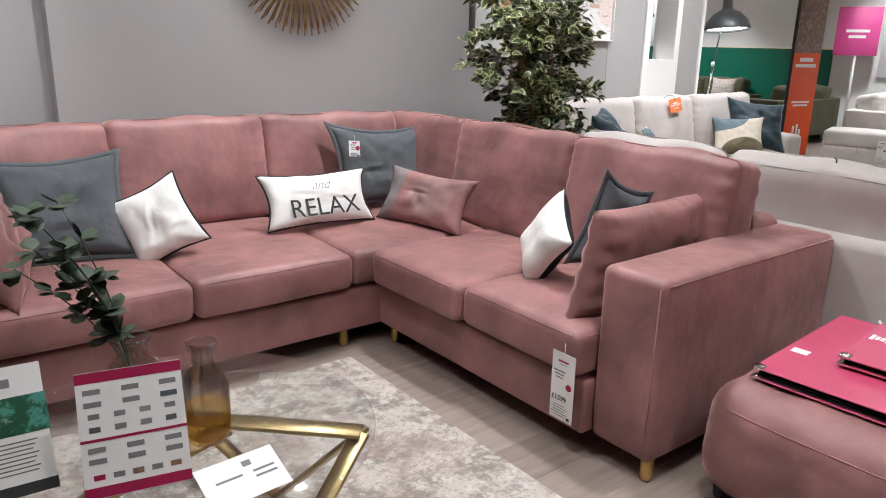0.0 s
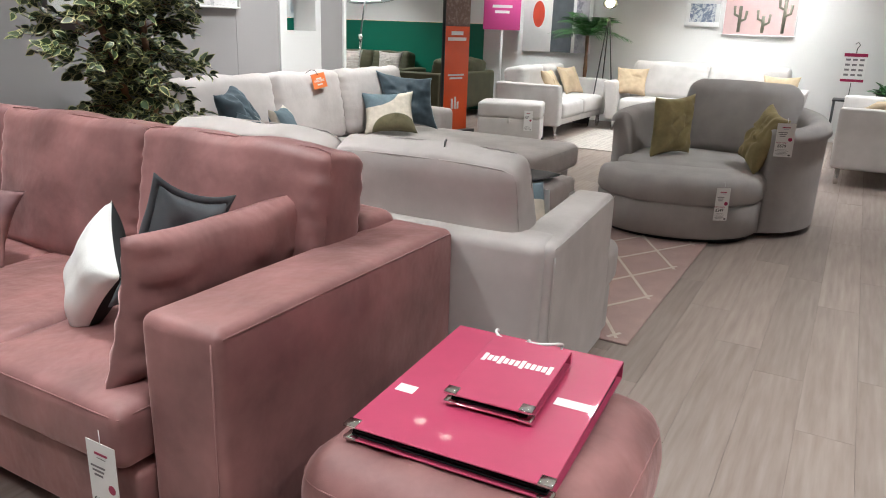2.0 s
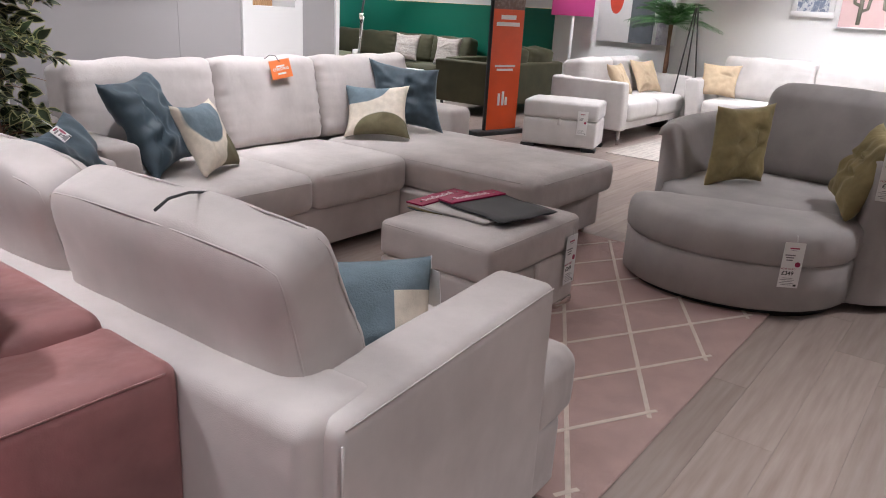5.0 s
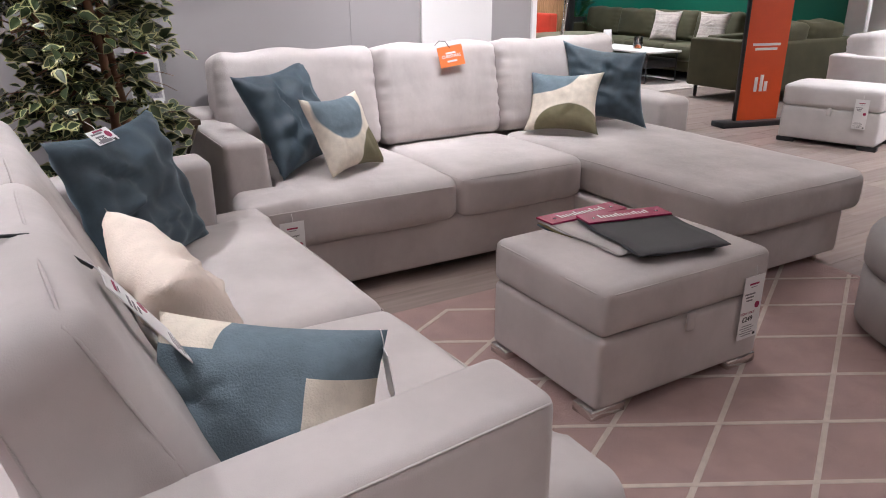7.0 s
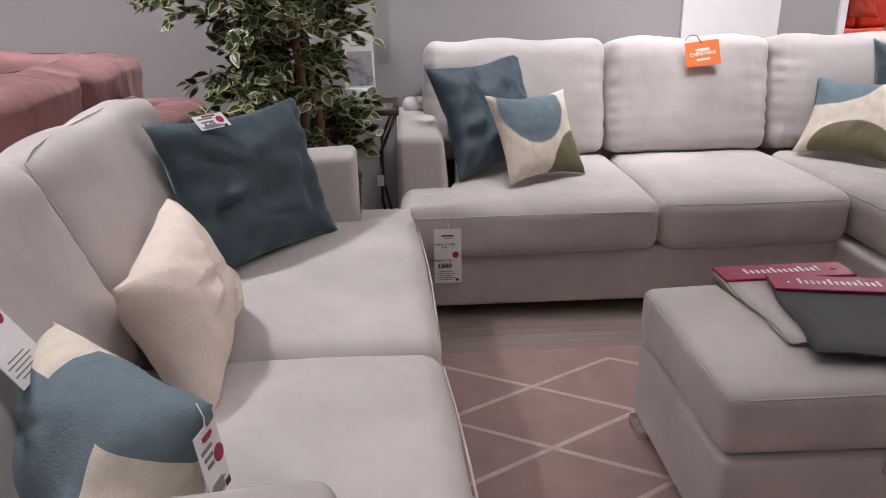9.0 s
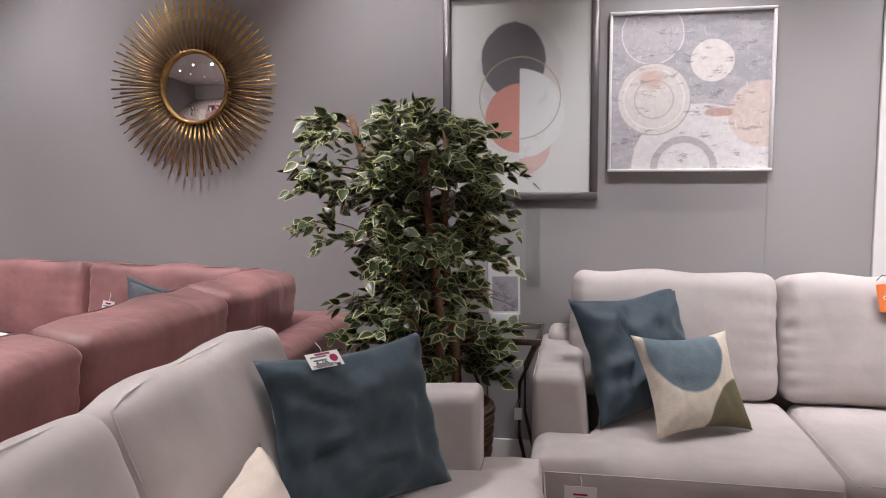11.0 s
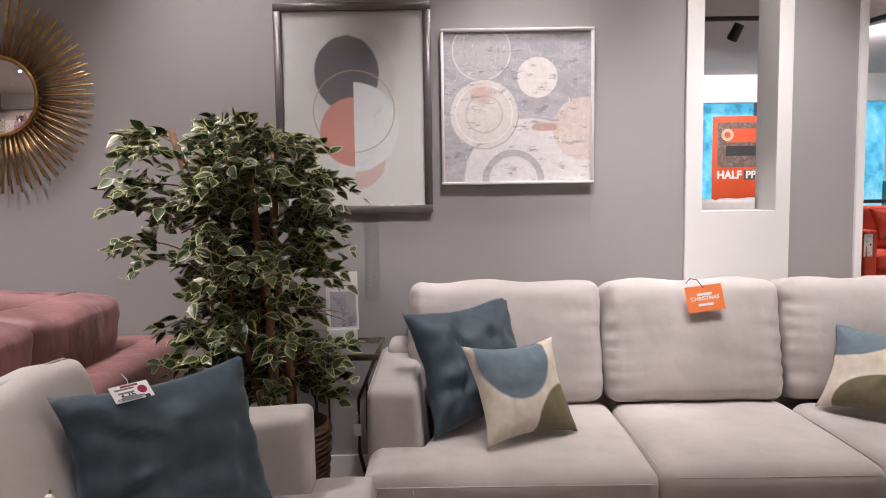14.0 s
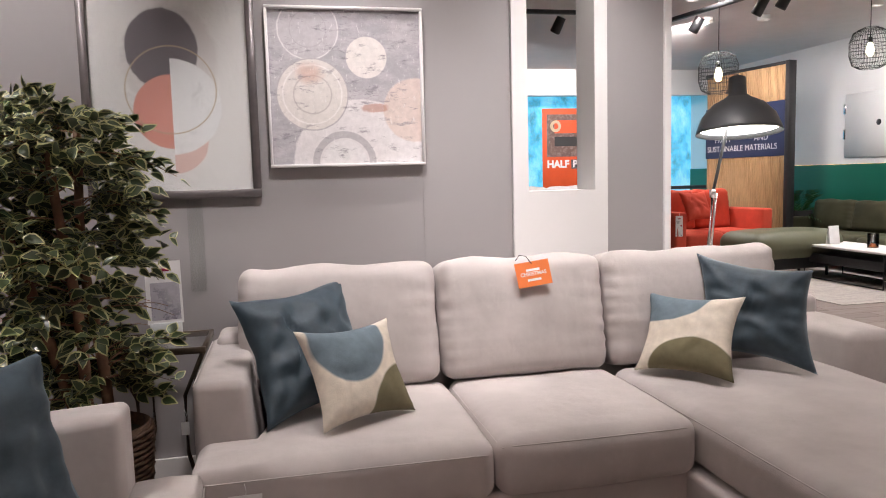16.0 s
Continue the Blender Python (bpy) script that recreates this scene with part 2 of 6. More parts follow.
def disc_mask(n, l, cx, cy, rx, ry, soft=0.006, wobble=0.0):
    """1 inside an ellipse in the object's x, y plane."""
    tc, sep = n.new("ShaderNodeTexCoord"), n.new("ShaderNodeSeparateXYZ")
    l.new(tc.outputs["Object"], sep.inputs[0])
    dx = math_node(n, l, "DIVIDE", math_node(n, l, "SUBTRACT", sep.outputs[0], cx), rx)
    dy = math_node(n, l, "DIVIDE", math_node(n, l, "SUBTRACT", sep.outputs[1], cy), ry)
    d = math_node(n, l, "SQRT", math_node(n, l, "ADD", math_node(n, l, "MULTIPLY", dx, dx), math_node(n, l, "MULTIPLY", dy, dy)))
    if wobble:
        nz = noise_node(n, l, 25, 4)
        d = math_node(n, l, "ADD", d, math_node(n, l, "MULTIPLY", math_node(n, l, "SUBTRACT", nz.outputs[0], 0.5), wobble))
    k = n.new("ShaderNodeMapRange")
    k.inputs["From Min"].default_value, k.inputs["From Max"].default_value = 1 + soft / rx, 1 - soft / rx
    l.new(d, k.inputs["Value"])
    return k.outputs[0]


def layered(name, base, layers, rough=0.9, bump=0.6, grain=250, depth=0.003, noise_amount=0.1, noise_scale=30.0):
    """A base colour with shapes of other colours laid over it, in order: (mask maker, colour, opacity)."""
    m, n, l, b = nodes_of(name)
    nz = noise_node(n, l, noise_scale, 6)
    out = ramp_node(n, l, nz.outputs[0], [(0.3, [c * (1 - noise_amount) for c in base]), (0.7, [min(1, c * (1 + noise_amount)) for c in base])]).outputs[0]
    for mask, col, opacity in layers:
        mix = n.new("ShaderNodeMix")
        mix.data_type = "RGBA"
        f = mask(n, l)
        l.new(math_node(n, l, "MULTIPLY", f, opacity), mix.inputs[0])
        l.new(out, mix.inputs[6])
        c2 = ramp_node(n, l, nz.outputs[0], [(0.3, [c * (1 - noise_amount) for c in col]), (0.7, [min(1, c * (1 + noise_amount)) for c in col])])
        l.new(c2.outputs[0], mix.inputs[7])
        out = mix.outputs[2]
    l.new(out, b.inputs["Base Color"])
    bump_node(n, l, b, noise_node(n, l, grain, 2).outputs[0], bump, depth)
    b.inputs["Roughness"].default_value = rough
    return m


def disc(cx, cy, rx, ry=None, soft=0.004, wobble=0.0):
    return lambda n, l: disc_mask(n, l, cx, cy, rx, rx if ry is None else ry, soft, wobble)


def ring(cx, cy, r, w, wobble=0.0):
    return lambda n, l: math_node(n, l, "SUBTRACT", disc_mask(n, l, cx, cy, r, r, 0.002, wobble), disc_mask(n, l, cx, cy, r - w, r - w, 0.002, wobble))


def half_disc(cx, cy, r, side):
    def make(n, l):
        tc, sep = n.new("ShaderNodeTexCoord"), n.new("ShaderNodeSeparateXYZ")
        l.new(tc.outputs["Object"], sep.inputs[0])
        return math_node(n, l, "MULTIPLY", disc_mask(n, l, cx, cy, r, r, 0.003, 0.04), math_node(n, l, "LESS_THAN" if side < 0 else "GREATER_THAN", sep.outputs[0], cx))
    return make


def rect(x0, x1, y0, y1):
    def make(n, l):
        tc, sep = n.new("ShaderNodeTexCoord"), n.new("ShaderNodeSeparateXYZ")
        l.new(tc.outputs["Object"], sep.inputs[0])
        inside = [math_node(n, l, op, sep.outputs[k], v) for k, op, v in ((0, "GREATER_THAN", x0), (0, "LESS_THAN", x1), (1, "GREATER_THAN", y0), (1, "LESS_THAN", y1))]
        return math_node(n, l, "MULTIPLY", math_node(n, l, "MULTIPLY", inside[0], inside[1]), math_node(n, l, "MULTIPLY", inside[2], inside[3]))
    return make


def scratch(scale, lo, hi, stretch=(1, 1, 1)):
    def make(n, l):
        nz = noise_node(n, l, scale, 7, stretch, 0.7)
        k = n.new("ShaderNodeMapRange")
        k.inputs["From Min"].default_value, k.inputs["From Max"].default_value = lo, hi
        l.new(nz.outputs[0], k.inputs["Value"])
        return k.outputs[0]
    return make


BLUE_C, OLIVE_C, CREAM_C = (0.148, 0.20, 0.235), (0.17, 0.15, 0.085), (0.70, 0.63, 0.53)
MOTIF_A = layered("cream_cushion_blue_olive_shapes", CREAM_C, [(disc(-0.03, 0.13, 0.145, 0.17), BLUE_C, 1), (disc(0.17, -0.19, 0.17, 0.19), OLIVE_C, 1)])
MOTIF_B = layered("cream_cushion_blue_olive_waves", CREAM_C, [(disc(-0.13, 0.2, 0.22, 0.17), BLUE_C, 1), (disc(0.05, -0.19, 0.19, 0.16), OLIVE_C, 1)])
MOTIF_C = layered("blue_cushion_cream_patches", BLUE_C, [(rect(0.10, 0.3, -0.3, 0.085), CREAM_C, 1), (rect(-0.3, -0.07, 0.115, 0.3), CREAM_C, 1)])
MOTIF_PATCH = layered("pink_grey_patchwork_velvet", (0.30, 0.155, 0.145), [(disc(-0.25, 0.1, 0.12, 0.3), (0.2, 0.19, 0.2), 0.8), (disc(0.05, 0.02, 0.12, 0.1, 0.02, 0.4), (0.3, 0.2, 0.19), 0.7), (disc(0.22, 0.13, 0.1, 0.09, 0.02, 0.3), (0.2, 0.12, 0.13), 0.7)], bump=0.2, depth=0.001)
ART_MARBLE = layered("abstract_marble_print", (0.64, 0.625, 0.62), [
    (disc(0.0, 0.12, 0.19, 0.22, 0.01, 0.15), (0.56, 0.53, 0.53), 0.8), (disc(-0.03, 0.16, 0.145, 0.165, 0.004, 0.12), (0.1, 0.085, 0.1), 0.92),
    (half_disc(0.0, -0.1, 0.155, -1), (0.58, 0.26, 0.22), 1), (half_disc(0.0, -0.22, 0.14, 1), (0.6, 0.36, 0.31), 0.7), (half_disc(0.0, -0.08, 0.2, 1), (0.68, 0.68, 0.69), 1),
    (scratch(14, 0.60, 0.66), (0.35, 0.34, 0.36), 0.25), (ring(0.0, -0.01, 0.185, 0.006), (0.42, 0.34, 0.24), 0.8)], 0.6, 0.05, 400, 0.001, 0.06, 60)
ART_DISCS = layered("grey_discs_canvas", (0.40, 0.385, 0.41), [
    (scratch(6, 0.45, 0.6, (1, 2.5, 1)), (0.52, 0.5, 0.52), 0.8), (disc(0.09, 0.13, 0.09, None, 0.002, 0.02), (0.74, 0.7, 0.67), 1),
    (disc(-0.16, 0.25, 0.13, None, 0.003, 0.05), (0.5, 0.48, 0.5), 0.9), (ring(-0.16, 0.25, 0.132, 0.005, 0.05), (0.75, 0.73, 0.72), 0.8), (ring(-0.16, 0.25, 0.08, 0.004, 0.05), (0.4, 0.38, 0.4), 0.7),
    (disc(0.05, -0.32, 0.29, 0.27, 0.004, 0.06), (0.72, 0.69, 0.69), 0.95), (disc(0.3, -0.1, 0.14, None, 0.004, 0.1), (0.66, 0.55, 0.5), 0.9),
    (disc(-0.15, -0.03, 0.155, None, 0.003, 0.04), (0.68, 0.64, 0.61), 0.97), (ring(-0.15, -0.03, 0.157, 0.006, 0.04), (0.4, 0.38, 0.4), 0.8), (ring(-0.15, -0.03, 0.13, 0.006, 0.06), (0.8, 0.77, 0.75), 0.8),
    (ring(-0.15, -0.03, 0.085, 0.006, 0.1), (0.45, 0.41, 0.4), 0.7), (disc(-0.16, 0.06, 0.05, 0.04, 0.02, 0.8), (0.55, 0.33, 0.26), 0.6), (disc(0.12, -0.09, 0.06, 0.02, 0.01, 1.0), (0.45, 0.22, 0.16), 0.7),
    (ring(-0.02, -0.33, 0.14, 0.03, 0.06), (0.42, 0.4, 0.42), 0.8), (disc(-0.02, -0.33, 0.1, None, 0.003, 0.04), (0.74, 0.72, 0.72), 0.9), (scratch(13, 0.56, 0.66, (1, 3, 1)), (0.2, 0.18, 0.21), 0.7), (scratch(30, 0.6, 0.66, (3, 1, 1)), (0.8, 0.78, 0.77), 0.6)], 0.8, 0.25, 160, 0.002, 0.08, 40)
RUG_FADED = layered("faded_cream_rug", (0.56, 0.5, 0.46), [(scratch(7, 0.46, 0.58), (0.25, 0.21, 0.185), 0.85), (scratch(22, 0.5, 0.6), (0.64, 0.6, 0.56), 0.85), (scratch(3, 0.5, 0.58), (0.36, 0.27, 0.24), 0.6), (scratch(45, 0.52, 0.6), (0.24, 0.2, 0.18), 0.55)], 0.95, 0.8, 500, 0.004, 0.1, 80)
RUG_PALE = layered("pale_striped_rug", (0.5, 0.46, 0.42), [(scratch(6, 0.48, 0.56, (0.3, 6, 1)), (0.3, 0.27, 0.25), 0.5)], 0.95, 0.8, 500, 0.004)
RUG_PINK = surface("blush_pink_pile", (0.40, 0.27, 0.245), 0.95, 0.1, 9, 700, 0.8, 0.004, sheen=0.3)
RUG_LINE = surface("cream_pile", (0.62, 0.53, 0.47), 0.95, 0.1, 30, 700, 0.8, 0.004, sheen=0.2)
SCENE_PRINT = layered("sofa_photo_print", (0.42, 0.4, 0.44), [(scratch(10, 0.5, 0.55), (0.15, 0.14, 0.18), 0.8), (scratch(5, 0.5, 0.58), (0.62, 0.6, 0.6), 0.7)], 0.4, 0.02)
GREEN_PRINT = layered("green_photo_print", (0.02, 0.09, 0.05), [(scratch(16, 0.5, 0.56), (0.1, 0.32, 0.26), 0.9), (scratch(9, 0.58, 0.64), (0.5, 0.5, 0.45), 0.8)], 0.4, 0.02)
BLUE_PRINT = layered("blue_floral_print", (0.6, 0.62, 0.64), [(scratch(30, 0.48, 0.52), (0.12, 0.16, 0.25), 0.9)], 0.5, 0.02)
CACTUS_PRINT = surface("blush_print_paper", (0.62, 0.44, 0.43), 0.6, 0.05)
BRICK_PRINT = layered("brown_brick_print", (0.15, 0.09, 0.075), [(scratch(20, 0.5, 0.6, (1, 1, 3)), (0.3, 0.22, 0.2), 0.7)], 0.5, 0.05)

# ---- makers ----


def part(name, bm, material, parent=None, label="", smooth=True):
    """Links a bmesh as one mesh object, under a thing or under a part."""
    me = bpy.data.meshes.new(name)
    bm.normal_update()
    for f in bm.faces:
        f.smooth = smooth
    bm.to_mesh(me)
    bm.free()
    for m in material if isinstance(material, (list, tuple)) else [material]:
        me.materials.append(m)
    ob = new(name, me)
    ob.parent = parent
    if label:
        ob["label"] = label
    return ob


def thing(name, m, label, category, group="", kind=""):
    ob = new(name)
    ob.empty_display_size = 0.1
    ob.matrix_world = m
    return tagged(ob, label, category, group, kind)


def merge(*bms):
    """Joins bmeshes into the first."""
    base = bms[0]
    for b in bms[1:]:
        me = bpy.data.meshes.new("tmp")
        b.to_mesh(me)
        b.free()
        base.from_mesh(me)
        bpy.data.meshes.remove(me)
    return base


def moved(bm, m):
    bmesh.ops.transform(bm, matrix=m, verts=bm.verts)
    return bm


def box(x0, x1, y0, y1, z0, z1, bevel=0.0, segs=2):
    bm = bmesh.new()
    bmesh.ops.create_cube(bm, size=1, matrix=Matrix.Translation(((x0 + x1) / 2, (y0 + y1) / 2, (z0 + z1) / 2)) @ Matrix.Diagonal((x1 - x0, y1 - y0, z1 - z0, 1)))
    if bevel:
        bmesh.ops.bevel(bm, geom=bm.edges[:], offset=bevel, segments=segs, affect="EDGES", profile=0.5)
    return bm


def axis_steps(h, r, inner):
    edge = [0, 0.35 * r, 0.7 * r, r]
    low = [-h + e for e in edge]
    mid = [-h + r + (2 * h - 2 * r) * i / inner for i in range(1, inner)]
    return low + mid + [-v for v in reversed(low)]


def shaped(p, half, r, puff, wrinkle, seed, sag=0.0):
    """A point of a block's skin, rounded by r, puffed out per axis, with soft creases."""
    q = [max(-(half[i] - r), min(half[i] - r, p[i])) for i in range(3)]
    d = Vector([p[i] - q[i] for i in range(3)])
    v = Vector(q) + (d.normalized() * r if d.length > 1e-9 else d)
    for i in range(3):
        if puff[i]:
            a, b = [k for k in range(3) if k != i]
            w = max(0.0, 1 - (v[a] / half[a]) ** 2) * max(0.0, 1 - (v[b] / half[b]) ** 2)
            v[i] += math.copysign(1, v[i]) * (abs(v[i]) / half[i]) ** 2 * puff[i] * w ** 0.6
    if wrinkle:
        s = Vector((seed * 3.7, seed * 1.3, seed * 7.1))
        k = noise.noise(v * 5.0 + s) * 1.0 + noise.noise(v * 13.0 + s) * 0.5
        v += d.normalized() * wrinkle * k if d.length > 1e-9 else Vector((0, 0, 0))
        v.z += wrinkle * 0.6 * noise.noise(v * 4.0 - s)
    return v


def soft(sx, sy, sz, r, puff=(0, 0, 0), wrinkle=0.0, seed=0, inner=(10, 10, 6)):
    """An upholstered block centred at the origin."""
    half = (sx / 2, sy / 2, sz / 2)
    r = min(r, min(half) * 0.98)
    steps = [axis_steps(half[i], r, inner[i]) for i in range(3)]
    bm, made = bmesh.new(), {}

    def vert(idx):
        if idx not in made:
            made[idx] = bm.verts.new(shaped([steps[i][idx[i]] for i in range(3)], half, r, puff, wrinkle, seed))
        return made[idx]

    n = [len(s) - 1 for s in steps]
    for ax in range(3):
        a, b = (ax + 1) % 3, (ax + 2) % 3
        for end in (0, n[ax]):
            for i in range(n[a]):
                for j in range(n[b]):
                    quad = []
                    for di, dj in ((0, 0), (1, 0), (1, 1), (0, 1)):
                        idx = [0, 0, 0]
                        idx[ax], idx[a], idx[b] = end, i + di, j + dj
                        quad.append(vert(tuple(idx)))
                    bm.faces.new(quad if end else quad[::-1])
    return bm


def block(x0, x1, y0, y1, z0, z1, r=0.03, puff=(0, 0, 0), wrinkle=0.002, seed=0, inner=(10, 10, 6)):
    return moved(soft(x1 - x0, y1 - y0, z1 - z0, r, puff, wrinkle, seed, inner), Matrix.Translation(((x0 + x1) / 2, (y0 + y1) / 2, (z0 + z1) / 2)))


def tube(points, r, sides=6, closed=False, r_end=None):
    """A round bar along points."""
    bm = bmesh.new()
    pts = [Vector(p) for p in points]
    rings = []
    n = len(pts)
    for i, p in enumerate(pts):
        a = pts[(i - 1) % n] if closed or i else p
        b = pts[(i + 1) % n] if closed or i < n - 1 else p
        d = (b - a).normalized()
        side = d.cross(Vector((0, 0, 1)))
        side = side.normalized() if side.length > 1e-3 else Vector((1, 0, 0))
        up = side.cross(d)
        rr = r if r_end is None else r + (r_end - r) * i / max(1, n - 1)
        rings.append([bm.verts.new(p + (side * math.cos(2 * math.pi * k / sides) + up * math.sin(2 * math.pi * k / sides)) * rr) for k in range(sides)])
    for i in range(n if closed else n - 1):
        a, b = rings[i], rings[(i + 1) % n]
        for k in range(sides):
            bm.faces.new((a[k], a[(k + 1) % sides], b[(k + 1) % sides], b[k]))
    if not closed:
        bm.faces.new(rings[0][::-1])
        bm.faces.new(rings[-1])
    return bm


def lathe(profile, sides=32, close=True):
    """Turns (radius, z) pairs round z."""
    bm = bmesh.new()
    rings = [[bm.verts.new((r * math.cos(2 * math.pi * k / sides), r * math.sin(2 * math.pi * k / sides), z)) for k in range(sides)] if r > 1e-6 else [bm.verts.new((0, 0, z))] for r, z in profile]
    for a, b in zip(rings, rings[1:]):
        for k in range(sides):
            j = (k + 1) % sides
            if len(a) == 1 and len(b) > 1:
                bm.faces.new((a[0], b[j], b[k]))
            elif len(b) == 1 and len(a) > 1:
                bm.faces.new((a[k], a[j], b[0]))
            elif len(a) > 1:
                bm.faces.new((a[k], a[j], b[j], b[k]))
    return bm


def seam(sx, sy, z, half_z, r, puff, wrinkle, seed, tube_r=0.0035):
    """Piping round a cushion block at height z on its side."""
    half = (sx / 2, sy / 2, half_z)
    pts = []
    n = 14
    for x, y, dx, dy in ((-1, -1, 1, 0), (1, -1, 0, 1), (1, 1, -1, 0), (-1, 1, 0, -1)):
        for i in range(n):
            p = [x * half[0] + dx * 2 * half[0] * i / n, y * half[1] + dy * 2 * half[1] * i / n, z]
            pts.append(shaped(p, half, min(r, min(half) * 0.98), puff, wrinkle, seed))
    return tube(pts, tube_r, 5, True)


def pucker(bm, hx, hz, seed, amp=0.006):
    """Gathers along a cushion's side seams and a few drag lines from its top corners."""
    for v in bm.verts:
        edge = math.exp(-max(0.0, hx - abs(v.co.x)) / 0.05)
        k = noise.noise(Vector((v.co.x * 3, v.co.z * 4, seed * 2.1)))
        v.co.y += amp * edge * math.sin(v.co.z * 95 + 5 * k + seed) * (0.5 + abs(k)) * math.copysign(1, v.co.y)
        v.co.z += 0.006 * math.sin(v.co.x * 17 + seed * 2) * max(0.0, v.co.z / hz) ** 3


def cushion_part(name, x0, x1, y0, y1, z0, z1, mat, parent, r=0.05, puff=(0.01, 0.02, 0.03), wrinkle=0.004, seed=0, piping=None, tilt=0.0, ear=None):
    """A loose seat or back cushion with piping along its edge; ear: an extra block that wraps the arm's front."""
    m = Matrix.Translation(((x0 + x1) / 2, (y0 + y1) / 2, (z0 + z1) / 2)) @ pose(0, 0, 0, tilt)
    if ear:
        e0, e1, _, ey = ear
        left = e0 < x0
        cx, cy, a0, a1 = (x0 + x1) / 2, (y0 + y1) / 2, min(e0, x0), max(e1, x1)
        bm = moved(soft(a1 - a0, y1 - y0, z1 - z0, r, puff, wrinkle, seed, (30, 14, 6)), Matrix.Translation(((a0 + a1) / 2 - cx, 0, 0)))
        for v in bm.verts:
            out = (x0 - cx) - v.co.x if left else v.co.x - (x1 - cx)
            k = min(1.0, max(0.0, out / 0.03 + 1.0))
            depth = (ey - y0) / (y1 - y0)
            v.co.y = y0 - cy + (v.co.y - (y0 - cy)) * (1 - k * (1 - depth))
    else:
        bm = soft(x1 - x0, y1 - y0, z1 - z0, r, puff, wrinkle, seed, (12, 8, 24) if name == "back_cushion" else (14, 14, 6))
    if name == "back_cushion":
        pucker(bm, (x1 - x0) / 2, (z1 - z0) / 2, seed, 0.0025 if piping else 0.009)
    bm = moved(bm, m)
    ob = part(name, bm, mat, parent)
    if piping and ear:
        hz = (z1 - z0) / 2
        part("piping", tube([(min(e0, x0) + 0.03 + (max(e1, x1) - min(e0, x0) - 0.06) * i / 20, y0 - 0.004 - 0.012 * math.sin(math.pi * i / 20), z1 - r * 0.8 + 0.006 * math.sin(math.pi * i / 20)) for i in range(21)], 0.0026, 5), piping, ob)
    elif piping:
        hz = (z1 - z0) / 2
        part("piping", moved(seam(x1 - x0, y1 - y0, hz - r * 0.35, hz, r, puff, wrinkle, seed, 0.0024), m), piping, ob)
    return ob


def leg_bm(x, y, z0, z1, r=0.014):
    return moved(lathe([(0, z0), (r * 0.8, z0), (r, z0 + 0.01), (r * 1.15, z1), (0, z1)], 12), Matrix.Translation((x, y, 0)))


